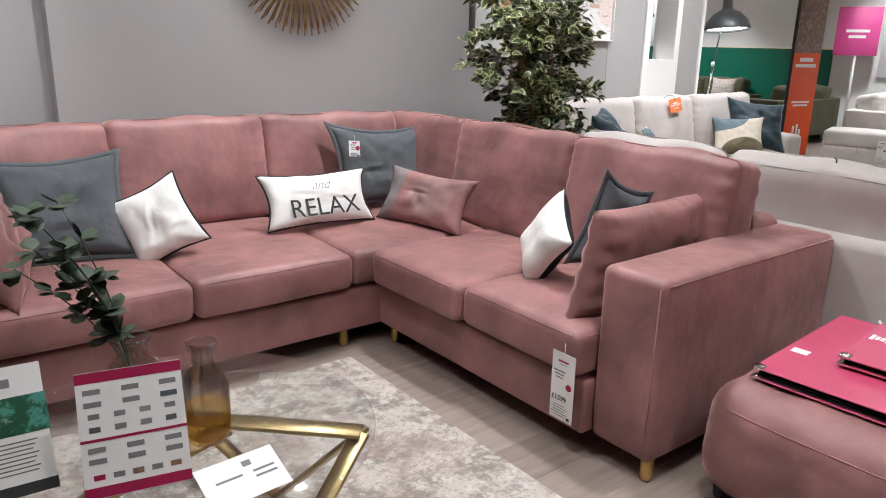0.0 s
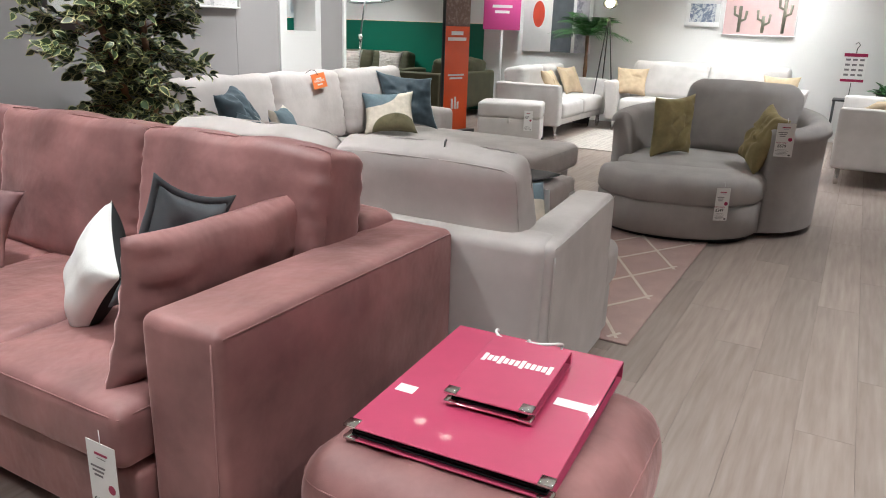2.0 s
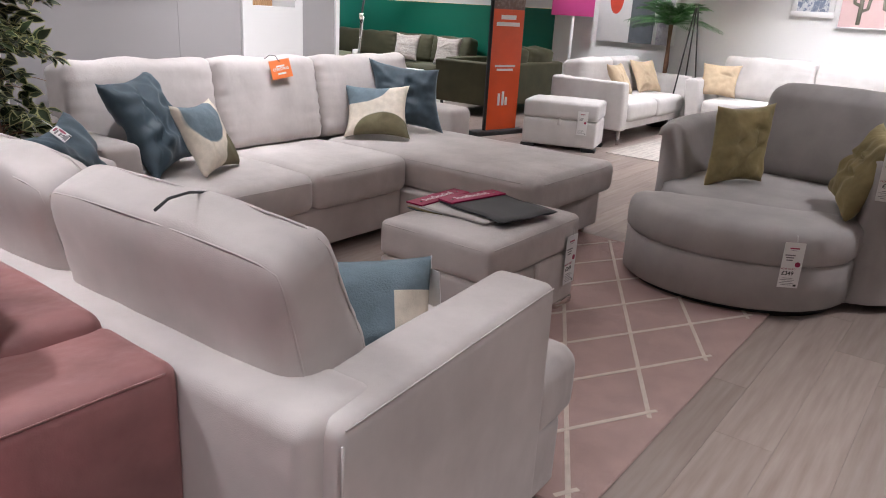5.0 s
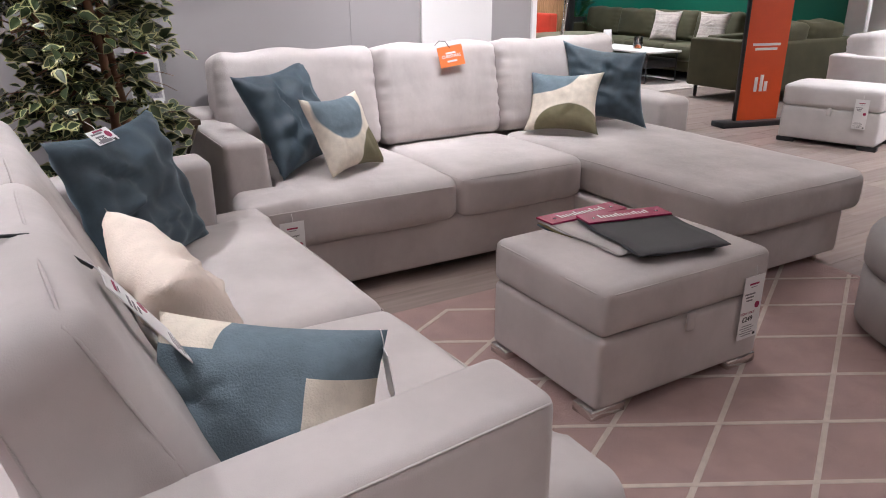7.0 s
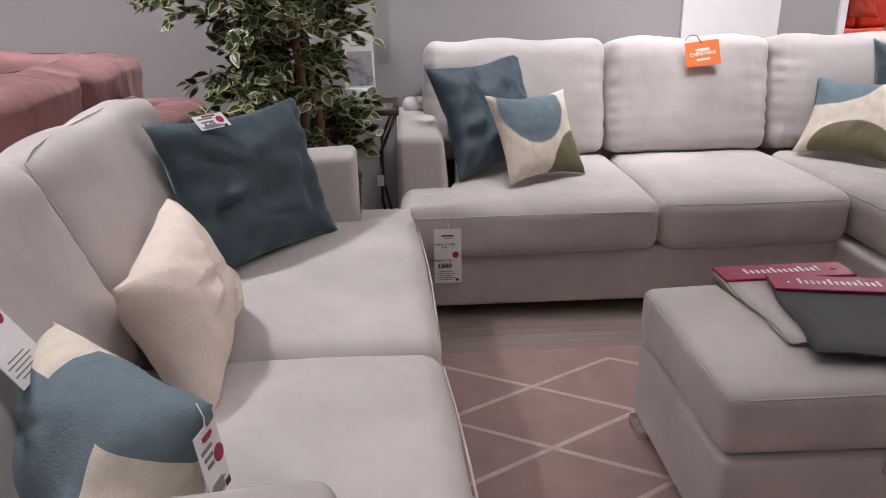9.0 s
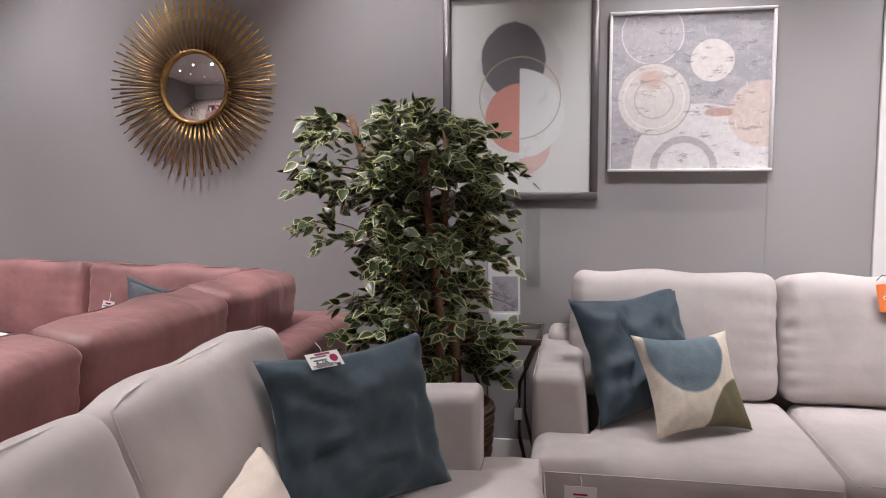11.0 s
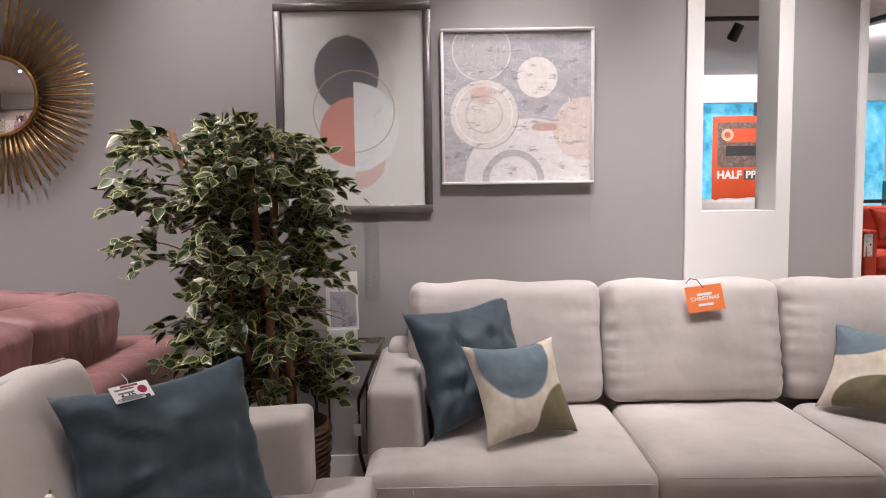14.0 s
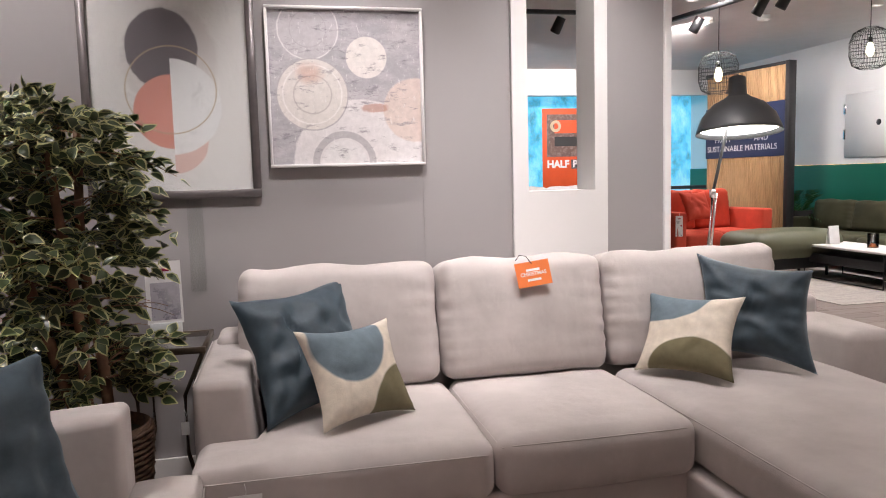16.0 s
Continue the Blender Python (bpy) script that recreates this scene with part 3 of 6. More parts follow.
def sofa(name, label, m, W, D, mat, arm_w, arm_h, seat_z, back_z, seat_x, back_x, overhang=0.0, leg_mat=BLACK, leg_h=0.05, group="", category="sofa", frame_z=None, flare=0.0, pipe=None, tilt=9, ears=(True, True), back_gap=0.02, arms=(True, True), seat_t=0.2, bd=0.24, back_shift=0.0, boxy=False, lean_back=None, arm_rise=0.0, arm_taper=0.0):
    """A sofa that faces -y: base, arms, back, loose seat and back cushions, feet."""
    t = thing(name, m, label, category, group)
    h, f = W / 2, -D / 2
    frame_z = frame_z or arm_h
    part("base", block(-h + 0.02, h - 0.02, f - overhang + 0.035, D / 2 - 0.02, leg_h, seat_z - seat_t + 0.01, 0.02, (0, 0.004, 0), 0.001), mat, t)
    part("back_frame", block(-h + 0.03, h - 0.03, D / 2 - 0.2, D / 2, leg_h, frame_z, 0.035, (0, 0.008, 0.006), 0.002, 3), mat, t)
    for s, on in ((-1, arms[0]), (1, arms[1])):
        if not on:
            continue
        x0, x1 = (-h, -h + arm_w) if s < 0 else (h - arm_w, h)
        bm = block(x0, x1, f, D / 2 - 0.05, leg_h, arm_h, 0.028, (0.004, 0.003, 0.004), 0.0015, s + 5)
        if flare:
            for v in bm.verts:
                v.co.x += s * flare * max(0, v.co.z / arm_h) ** 2
        for v in bm.verts:
            up, across = max(0.0, v.co.z / arm_h), abs(v.co.x - (x0 if s < 0 else x1)) / arm_w
            v.co.z += arm_rise * (1 - (v.co.y - f) / D) * min(1.0, up)
            v.co.x += s * arm_taper * up ** 1.5 * across
        arm = part("arm", bm, mat, t)
        if lean_back:
            xo = x0 if s < 0 else x1
            part("piping", tube([(xo + s * 0.001, D / 2 - 0.06, leg_h + 0.02 + (arm_h - leg_h - 0.05) * i / 8) for i in range(9)], 0.003, 5), pipe or mat, arm)
        edge = [Vector((x0 if s < 0 else x1, f + 0.02 + (D - 0.09) * i / 10, arm_h - 0.01 + arm_rise * (1 - (0.02 + (D - 0.09) * i / 10) / D))) for i in range(11)]
        part("piping", tube([e + Vector((s * flare - s * 0.002, 0, 0)) for e in edge], 0.0022, 5), pipe or mat, arm)
    for i, (a, b) in enumerate(zip(seat_x, seat_x[1:])):
        ear = None
        if overhang and i == 0 and ears[0]:
            ear = (-h + 0.01, a + 0.06, f - overhang, f + 0.005)
        if overhang and i == len(seat_x) - 2 and ears[1]:
            ear = (b - 0.06, h - 0.01, f - overhang, f + 0.005)
        cushion_part("seat_cushion", a + 0.004, b - 0.004, f - overhang, D / 2 - bd - 0.02, seat_z - seat_t, seat_z, mat, t, 0.05, (0.006, 0.015, 0.022), 0.003, i + 1, pipe or mat, 0, ear)
    for i, (a, b) in enumerate(zip(back_x, back_x[1:])):
        if lean_back:
            yc, thick = lean_back
            w, hz = b - a - back_gap, (back_z - seat_z) / 2 + 0.01
            bm = soft(w, thick, hz * 2, 0.05, (0.01, 0.012, 0.012), 0.006, i + 11, (18, 8, 22))
            pucker(bm, w / 2, hz, i + 11, 0.004)
            line = seam(w, hz * 2, thick / 2 - 0.022, thick / 2, 0.05, (0.01, 0.012, 0.012), 0.0, i + 11, 0.003)
            line = moved(line, pose(0, 0, 0, 90))
            line = merge(line, moved(seam(w, hz * 2, -thick / 2 + 0.022, thick / 2, 0.05, (0.01, 0.012, 0.012), 0.0, i + 11, 0.003), pose(0, 0, 0, 90)))
            for v in list(bm.verts) + list(line.verts):
                if v.co.y > 0:
                    v.co.y *= 1 - 0.5 * max(0.0, v.co.z / hz)
                v.co.z -= 0.012 * (2 * v.co.x / w) ** 4 * (v.co.z > 0)
            m_b = pose((a + b) / 2, yc, (seat_z + back_z) / 2 - 0.005, -tilt)
            pad = part("back_cushion", moved(bm, m_b), mat, t)
            part("piping", moved(line, m_b), pipe or mat, pad)
            continue
        cushion_part("back_cushion", a + back_gap / 2, b - back_gap / 2, D / 2 - bd - 0.08 + back_shift, D / 2 - 0.07 + back_shift, seat_z - 0.01, back_z, mat, t, 0.045 if boxy else 0.055, (0.006, 0.022, 0.016) if boxy else (0.008, 0.04, 0.008), 0.004 if boxy else 0.008, i + 11, (pipe or mat) if boxy else None, -tilt)
    for x in (-h + 0.1, h - 0.1):
        for y in (f + 0.07, D / 2 - 0.08):
            part("leg", leg_bm(x, y, 0, leg_h + 0.01, 0.02), leg_mat, t)
    return t


def pillow_bm(w, h, thick, seed=0, n=30, pinch=0.125, crease=0.014, gather=0.0, shear=0.0, folds=2):
    """A filled cushion in its x, y plane: pinched edges, eared corners, a few sharp folds."""
    rnd = random.Random(seed * 7 + 3)
    lines = []
    for _ in range(folds):
        a, c = rnd.uniform(-0.6, 0.6) + (math.pi / 2 if rnd.random() < 0.3 else 0), (rnd.uniform(-0.55, 0.55), rnd.uniform(-0.5, 0.4))
        lines.append((c, (math.cos(a), math.sin(a)), rnd.uniform(0.18, 0.4), rnd.uniform(0.5, 1.1) * crease))
    bm = bmesh.new()
    grid = {}
    for side in (1, -1):
        for i in range(n + 1):
            for j in range(n + 1):
                u, v = 2 * i / n - 1, 2 * j / n - 1
                rim = i in (0, n) or j in (0, n)
                if side < 0 and rim:
                    continue
                p = Vector((u * w * 3, v * h * 3, seed * 5.3 + side))
                wave = 0.012 * noise.noise(Vector((u * 2.2, v * 2.2, seed * 3.1)))
                x = w / 2 * u * (1 - pinch * (1 - v * v)) + wave * (1 - u * u)
                y = h / 2 * v * (1 - pinch * (1 - u * u)) + wave * (1 - v * v)
                full = max(0.0, (1 - u ** 4) * (1 - v ** 4)) ** 0.55
                z = side * (thick / 2 * full * (0.86 + 0.14 * noise.noise(p)) + crease * full * noise.noise(p * 2.2))
                tug = math.exp(-((abs(u) - 1) ** 2 + (abs(v) - 1) ** 2) / 0.16)
                z += side * crease * 0.5 * tug * full * math.sin(9 * math.atan2(1.02 - abs(v), 1.02 - abs(u)) + seed)
                for (cu, cv), (du, dv), half, deep in lines:
                    along, across = (u - cu) * du + (v - cv) * dv, -(u - cu) * dv + (v - cv) * du
                    z -= side * full * deep * math.exp(-(along / half) ** 2) * (math.exp(-(across / 0.05) ** 2) - 0.6 * math.exp(-((across - 0.11) / 0.07) ** 2))
                if gather:
                    z += side * gather * full * math.exp((abs(u) - 1) * 5) * math.sin(v * 16 + seed + 2 * noise.noise(p))
                if rim:
                    z = crease * 0.8 * noise.noise(p * 1.6)
                grid[(side, i, j)] = bm.verts.new((x + shear * y, y, z))
    for side in (1, -1):
        def g(i, j):
            return grid[(1 if i in (0, n) or j in (0, n) else side, i, j)]
        for i in range(n):
            for j in range(n):
                q = [g(i, j), g(i + 1, j), g(i + 1, j + 1), g(i, j + 1)]
                bm.faces.new(q if side > 0 else q[::-1])
    return bm


def facing(centre, right, up):
    """The pose whose x points along right and whose y lies towards up."""
    r = Vector(right).normalized()
    u = Vector(up)
    u = (u - r * u.dot(r)).normalized()
    z = r.cross(u)
    m = Matrix((r, u, z)).transposed().to_4x4()
    return Matrix.Translation(centre) @ m


def pillow(label, centre, right, up, w, h, mat, thick=0.15, seed=0, group="", back=None, piping=None, name="cushion", flange=None, pinch=0.125, crease=0.014, gather=0.0, slump=False, folds=2):
    m = facing(centre, right, up)
    r = Vector(right).normalized()
    lean = Vector(up).dot(r)
    shear = lean / (Vector(up) - r * lean).length if slump else 0.0
    if not (back or piping or flange):
        ob = part(name, pillow_bm(w, h, thick, seed, 30, pinch, crease, gather, shear, folds), mat)
        ob.matrix_world = m
        return tagged(ob, label, "cushion", group)
    t = thing(name, m, label, "cushion", group)
    bm = pillow_bm(w, h, thick, seed, 30, pinch, crease, gather, shear, folds)
    if back:
        bm.normal_update()
        for f in bm.faces:
            f.material_index = 1 if f.normal.z < 0 else 0
    part("cover", bm, [mat, back] if back else mat, t)
    if piping or flange:
        n = 14
        pts = []
        for x, y, dx, dy in ((-1, -1, 1, 0), (1, -1, 0, 1), (1, 1, -1, 0), (-1, 1, 0, -1)):
            for i in range(n):
                u, v = x + dx * 2 * i / n, y + dy * 2 * i / n
                pts.append((w / 2 * u * (1 - pinch * (1 - v * v)), h / 2 * v * (1 - pinch * (1 - u * u)), 0))
        if piping:
            part("piping", tube(pts, 0.005, 6, True), piping, t)
        else:
            rim, wide = bmesh.new(), 0.022
            ring_in = [rim.verts.new((x * 0.97, y * 0.97, 0.002)) for x, y, _ in pts]
            ring_out = [rim.verts.new((x * (1 + 2 * wide / w), y * (1 + 2 * wide / h), 0.012 * noise.noise(Vector((x * 14, y * 14, seed))))) for x, y, _ in pts]
            for i in range(len(pts)):
                k = (i + 1) % len(pts)
                rim.faces.new((ring_in[i], ring_out[i], ring_out[k], ring_in[k]))
            ext = bmesh.ops.extrude_face_region(rim, geom=rim.faces[:])
            bmesh.ops.translate(rim, verts=[e for e in ext["geom"] if isinstance(e, bmesh.types.BMVert)], vec=(0, 0, -0.004))
            part("flange", rim, flange, t)
    return t


def lettering(body, size, mat, parent, m, name="lettering", bold=0.0, slant=0.0):
    """Raised letters in the built-in font, as a mesh."""
    cu = bpy.data.curves.new(name, "FONT")
    cu.body, cu.size, cu.extrude, cu.align_x, cu.align_y, cu.offset = body, size, 0.0004, "CENTER", "CENTER", bold
    cu.shear = slant
    tmp = new("tmp_text", cu)
    bpy.context.view_layer.update()
    me = bpy.data.meshes.new_from_object(tmp.evaluated_get(bpy.context.evaluated_depsgraph_get()))
    bpy.data.objects.remove(tmp)
    me.name = name
    me.materials.clear()
    me.materials.append(mat)
    ob = new(name, me)
    ob.parent = parent
    ob.matrix_local = m
    return ob


def bar(parent, x, y, w, h, mat, z=0.0012, name="printed_line"):
    return part(name, box(x - w / 2, x + w / 2, y - h / 2, y + h / 2, z - 0.0008, z + 0.0004), mat, parent, smooth=False)


def price_tag(m, price, title="", w=0.1, h=0.21, group="price tags", label="white card price ticket with magenta round sticker on sofa", now=True):
    """A hanging ticket in its x, y plane, top edge at y = 0."""
    t = thing("price_tag", m, label, "price tag", group)
    part("card", box(-w / 2, w / 2, -h, 0, -0.0012, 0.0008, 0.0004, 1), CARD, t, smooth=False)
    part("loop", tube([(0, -0.006, 0), (0.004, 0.012, 0.002), (0, 0.035, 0.0)], 0.0011, 5), PLASTIC_WHITE, t)
    bar(t, 0, -0.026 * h / 0.21, w * 0.45, 0.006, MAGENTA_DARK)
    bar(t, 0, -0.036 * h / 0.21, w * 0.3, 0.0018, INK)
    y = -0.058 * h / 0.21
    for line in title.split("\n") if title else ():
        lettering(line, 0.0115, INK_BLACK, t, pose(-w * 0.12, y, 0.001))
        y -= 0.0115
    if not title:
        for k in range(3):
            bar(t, -w * 0.15, y, w * (0.5 - 0.1 * k), 0.005, INK)
            y -= 0.0115
    part("sticker", moved(lathe([(0, 0.0014), (0.012, 0.0014), (0.012, 0.0006)], 20), Matrix.Translation((w * 0.28, -0.1 * h / 0.21, 0.0002))), MAGENTA_DARK, t, smooth=False)
    if now:
        lettering("NOW ONLY", 0.0125, MAGENTA_DARK, t, pose(-w * 0.14, -0.122 * h / 0.21, 0.001))
    if price:
        lettering(price, 0.026, INK_BLACK, t, pose(-w * 0.12, -0.143 * h / 0.21, 0.001), bold=0.0004)
    for k in range(5):
        bar(t, -w * 0.08, (-0.165 - 0.008 * k) * h / 0.21, w * (0.7 if k % 2 else 0.5), 0.002, INK)
    bar(t, w * 0.33, -0.198 * h / 0.21, 0.012, 0.009, INK_BLACK)
    return t


def structure(name, bm, mat, label, smooth=False):
    return tagged(part(name, bm, mat, smooth=smooth), label, "structure", kind="structure")


# ---- the rooms ----
FLOOR = structure("floor", box(-6, 13, -9, 11, -0.12, -0.004), GAP, "greyed oak plank showroom floor with fine dark joints")
structure("ceiling", box(-6, 13, -9, 11, CEIL, CEIL + 0.15), CEILING, "plain white painted showroom ceiling")
structure("wall_west", box(-4.2, -4.0, -9, 0.32, 0, CEIL), WALL_GREY, "plain grey painted side wall")
structure("wall_south", box(-6, 13, -8.2, -8.0, 0, CEIL), WALL_WHITE, "plain white painted wall across the showroom")
structure("wall_north_recess", box(-4.0, -1.27, 0.12, 0.32, 0, CEIL), WALL_GREY, "grey painted wall, set back beside the sofa")
structure("wall_north", box(-1.27, 2.672, 0.0, 0.32, 0, CEIL), WALL_GREY, "smooth grey painted display wall")
structure("wall_north_pilaster", box(2.672, 3.1, -0.0025, 0.2, 0, CEIL), WALL_GREY, "shallow grey painted pier of the display wall")
pillar = merge(box(3.1, 3.575, -0.02, 0.2, 0, 1.24), box(3.1, 3.175, -0.02, 0.2, 1.24, CEIL), box(3.51, 3.575, -0.02, 0.2, 1.24, CEIL), box(3.175, 3.51, -0.02, 0.2, 2.85, CEIL))
structure("wall_opening_pillar", pillar, WALL_WHITE, "white painted pillar with a tall see-through opening")
structure("wall_north_end", box(3.575, 3.875, -0.005, 0.2, 0, CEIL), WALL_GREY, "short grey painted wall end")
structure("trim_wall_end", box(3.875, 3.912, -0.02, 0.21, 0, CEIL, 0.004), WALL_WHITE, "white corner trim on the wall end")
structure("baseboard", box(-1.27, 2.672, -0.014, -0.001, 0, 0.12, 0.004), WALL_WHITE, "white painted skirting board along the grey wall")
structure("baseboard_end", box(2.672, 3.1, -0.018, -0.006, 0, 0.12, 0.004), WALL_WHITE, "white painted skirting board by the pillar")
structure("wall_east_south", box(9.8, 10.0, -9, 1.6, 0, CEIL), WALL_WHITE, "white painted display wall behind sofas")
structure("wall_east_white", box(9.8, 10.0, 1.6, 11, 1.36, CEIL), WALL_WHITE, "white upper wall above emerald band")
structure("wall_east_green", box(9.79, 10.0, 1.6, 11, 0, 1.357), WALL_GREEN, "emerald green painted lower wall band")
structure("wall_far_north", merge(box(-4, 4.3, 8.6, 8.8, 0, CEIL), box(4.3, 9.8, 8.6, 8.8, 2.66, CEIL), box(4.3, 9.8, 8.6, 8.8, 0, 0.25)), WALL_WHITE, "white far wall above the shop windows")
structure("wall_far_west", box(-4.2, -4.0, 0.32, 8.8, 0, CEIL), WALL_WHITE, "plain white wall of the next room")
structure("backdrop", box(3.5, 10.5, 9.6, 9.65, -0.1, 3.2), DAYLIGHT, "pale blue daylight street outside the shop window")

win = tagged(new("window_1"), "blue-lit shop window with grey metal mullions", "window", kind="structure")
for x in (4.3, 5.7, 7.1, 8.45, 9.72):
    part("mullion", box(x, x + 0.07, 8.62, 8.72, 0.25, 2.66, 0.004), PAINT_GREY, win)
part("transom", box(4.3, 9.8, 8.63, 8.71, 1.0, 1.06, 0.004), PAINT_GREY, win)
for x in (4.37, 5.77, 7.17, 8.52):
    p = part("pane", box(x, x + 1.3, 8.66, 8.672, 0.25, 2.66), PANE, win, smooth=False)
    p.visible_shadow = False
for x0, x1 in ((4.4, 5.4), (7.3, 8.3)):
    part("blind", merge(*[box(x0, x1, 8.9, 8.92, 0.4 + 0.12 * k, 0.43 + 0.12 * k) for k in range(14)]), WALL_WHITE, win, smooth=False)

# downlights
lens = thing("downlight", pose(0, 0, 0), "small round white ceiling spotlight", "spotlight", "ceiling spotlights")
part("housing", lathe([(0, CEIL), (0.07, CEIL), (0.07, CEIL - 0.05), (0.058, CEIL - 0.06), (0.058, CEIL - 0.03), (0, CEIL - 0.03)], 20), PLASTIC_WHITE, lens)
part("lens", lathe([(0, CEIL - 0.032), (0.056, CEIL - 0.032), (0.056, CEIL - 0.036), (0, CEIL - 0.036)], 20), LED, lens)
for i, (x, y, watts, *cone) in enumerate(SPOTS):
    if i:
        copy_thing(lens, pose(x, y, 0))
    else:
        lens.matrix_world = pose(x, y, 0)
    spot(x, y, watts, size=cone[0] if cone else 104)
for x, y in WASH:
    copy_thing(lens, pose(x, -0.42, 0))
    spot(x, -0.42, 30, x, -0.05, 1.3, 80, 0.03)
# housing and lamp added for each brightening spot
for (x, y), (tx, ty, tz), watts in TIPPED:
    copy_thing(lens, pose(x + 0.001, y, 0))
    spot(x, y, watts, tx, ty, tz, 62, 0.06)

# ---- pink corner sofa ----
pk = thing("corner_sofa", pose(0, 0, 0), "dusty pink velvet corner sofa with loose cushions and brass feet", "corner sofa")
part("base", merge(block(-2.04, 0.8, -1.25, -0.07, 0.085, 0.278, 0.015, wrinkle=0.001), block(-0.25, 0.8, -2.488, -1.2, 0.085, 0.278, 0.015, wrinkle=0.001)), PINK, pk)
part("back_frame", merge(block(-2.04, 0.83, -0.24, -0.05, 0.14, 0.72, 0.05, (0, 0.01, 0.008), 0.003, 2), block(0.63, 0.83, -2.52, -0.1, 0.14, 0.72, 0.05, (0.01, 0, 0.008), 0.003, 4)), PINK, pk)
for x0, x1, y0, y1 in ((-0.21, 0.84, -2.73, -2.485), (-2.07, -1.82, -1.27, -0.06)):
    arm = part("arm", block(x0, x1, y0, y1, 0.075, 0.68, 0.03, (0.004, 0.006, 0.008), 0.0015, 7), PINK, pk)
    if x0 > -1:
        part("piping", tube([(x0 + 0.02, y0 + 0.001, 0.665), (x1 - 0.03, y0 + 0.003, 0.667)], 0.002, 5), PINK, arm)
        part("piping", tube([(x0 - 0.001, y0 + 0.02, 0.16), (x0 + 0.001, y0 + 0.02, 0.655)], 0.002, 5), PINK, arm)
seats = [(-1.82, -1.105, -1.29, -0.4), (-1.105, -0.405, -1.29, -0.4), (-0.405, 0.5, -1.27, -0.35), (-0.315, 0.5, -1.875, -1.265), (-0.29, 0.5, -2.485, -1.875)]
for i, (x0, x1, y0, y1) in enumerate(seats):
    cushion_part("seat_cushion", x0 + 0.003, x1 - 0.003, y0 + 0.003, y1 - 0.003, 0.296, 0.452, PINK, pk, 0.035, (0.004, 0.01, 0.02), 0.004, i + 21, PINK)


def gathered(bm, hx, hz, seed):
    pucker(bm, hx, hz, seed, 0.005)
    return bm


def back_cushion(parent, mat, x, y, z, w, d, h, rz, tilt, seed, r=0.038, name="back_cushion"):
    m = pose(x, y, z, 0, 0, rz) @ pose(0, 0, 0, -tilt)
    ob = part(name, moved(gathered(soft(w, d, h, r, (0.008, 0.034, 0.006), 0.007, seed, (22, 8, 30)), w / 2, h / 2, seed), m), mat, parent)
    part("piping", moved(moved(seam(w, h, d / 2 - r * 0.5, d / 2, r, (0.008, 0.006, 0.045), 0.0, seed, 0.0025), pose(0, 0, 0, 90)), m), mat, ob)
    return ob


for i, (x, w) in enumerate(((-1.5, 0.70), (-0.77, 0.75))):
    back_cushion(pk, PINK, x, -0.31, 0.70, w, 0.2, 0.52, 0, 10, 31 + i)
back_cushion(pk, PINK, 0.02, -0.31, 0.69, 0.8, 0.2, 0.52, -4, 10, 35)
back_cushion(pk, PINK, 0.5, -0.62, 0.69, 0.66, 0.2, 0.52, -90, 10, 36)
for i, (y, w) in enumerate(((-1.335, 0.79), (-2.125, 0.79))):
    back_cushion(pk, PINK, 0.5, y, 0.69, w, 0.2, 0.53, -90, 10, 33 + i)
for x, y in ((-0.17, -2.70), (-0.2, -1.3), (-0.42, -1.2), (-1.98, -1.2), (0.72, -2.6), (0.72, -0.2), (-1.98, -0.2), (-1.1, -1.2)):
    part("foot", leg_bm(x, y, 0, 0.125, 0.02), BRASS, pk, "tapered brushed brass foot")

pillow("slate blue linen cushion with frayed edge on pink sofa", (-1.42, -0.72, 0.66), (0.36, -0.06, 0.02), (0.05, 0.28, 0.45), 0.46, 0.46, SLATE, 0.14, 41, "sofa cushions", flange=SLATE)
pillow("white cotton cushion with black piping, faint grey script", (-1.10, -0.86, 0.60), (0.86, -0.23, 0.42), (-0.23, 0.52, 0.79), 0.31, 0.33, WHITE_COTTON, 0.13, 42, "sofa cushions", BLACK_COTTON, BLACK_COTTON)
rx = pillow("oblong white cushion lettered in black, leaning on pink sofa", (-0.32, -0.80, 0.60), (0.59, 0.0, -0.01), (0, 0.12, 0.25), 0.58, 0.27, WHITE_COTTON, 0.11, 43, "sofa cushions", None, BLACK_COTTON)
lettering("RELAX", 0.125, INK_BLACK, rx, pose(0.005, -0.055, 0.056))
lettering("and", 0.065, INK, rx, pose(-0.0, 0.055, 0.054), bold=-0.0012, slant=0.5)
g2 = pillow("slate blue linen flanged cushion with white ticket", (0.18, -0.60, 0.69), (0.5, -0.08, -0.02), (-0.05, 0.16, 0.4), 0.57, 0.45, SLATE, 0.12, 44, "sofa cushions", flange=SLATE, pinch=0.2)
price_tag(facing((-0.04, -0.68, 0.85), (0.5, -0.08, -0.04), (-0.05, 0.12, 0.4)), "", "", 0.06, 0.08, label="small white ticket hung on slate cushion", now=False)
pillow("pink and grey patchwork velvet oblong cushion", (0.14, -1.06, 0.59), (0.14, -0.45, -0.02), (0.12, 0.04, 0.25), 0.53, 0.29, MOTIF_PATCH, 0.12, 45, "sofa cushions")
pillow("white cushion with black back tipped against slate cushion", (0.035, -2.0, 0.61), (-0.47, -0.65, -0.6), (-0.03, -0.66, 0.75), 0.27, 0.33, WHITE_COTTON, 0.14, 46, "sofa cushions", BLACK_COTTON, folds=0, crease=0.006)
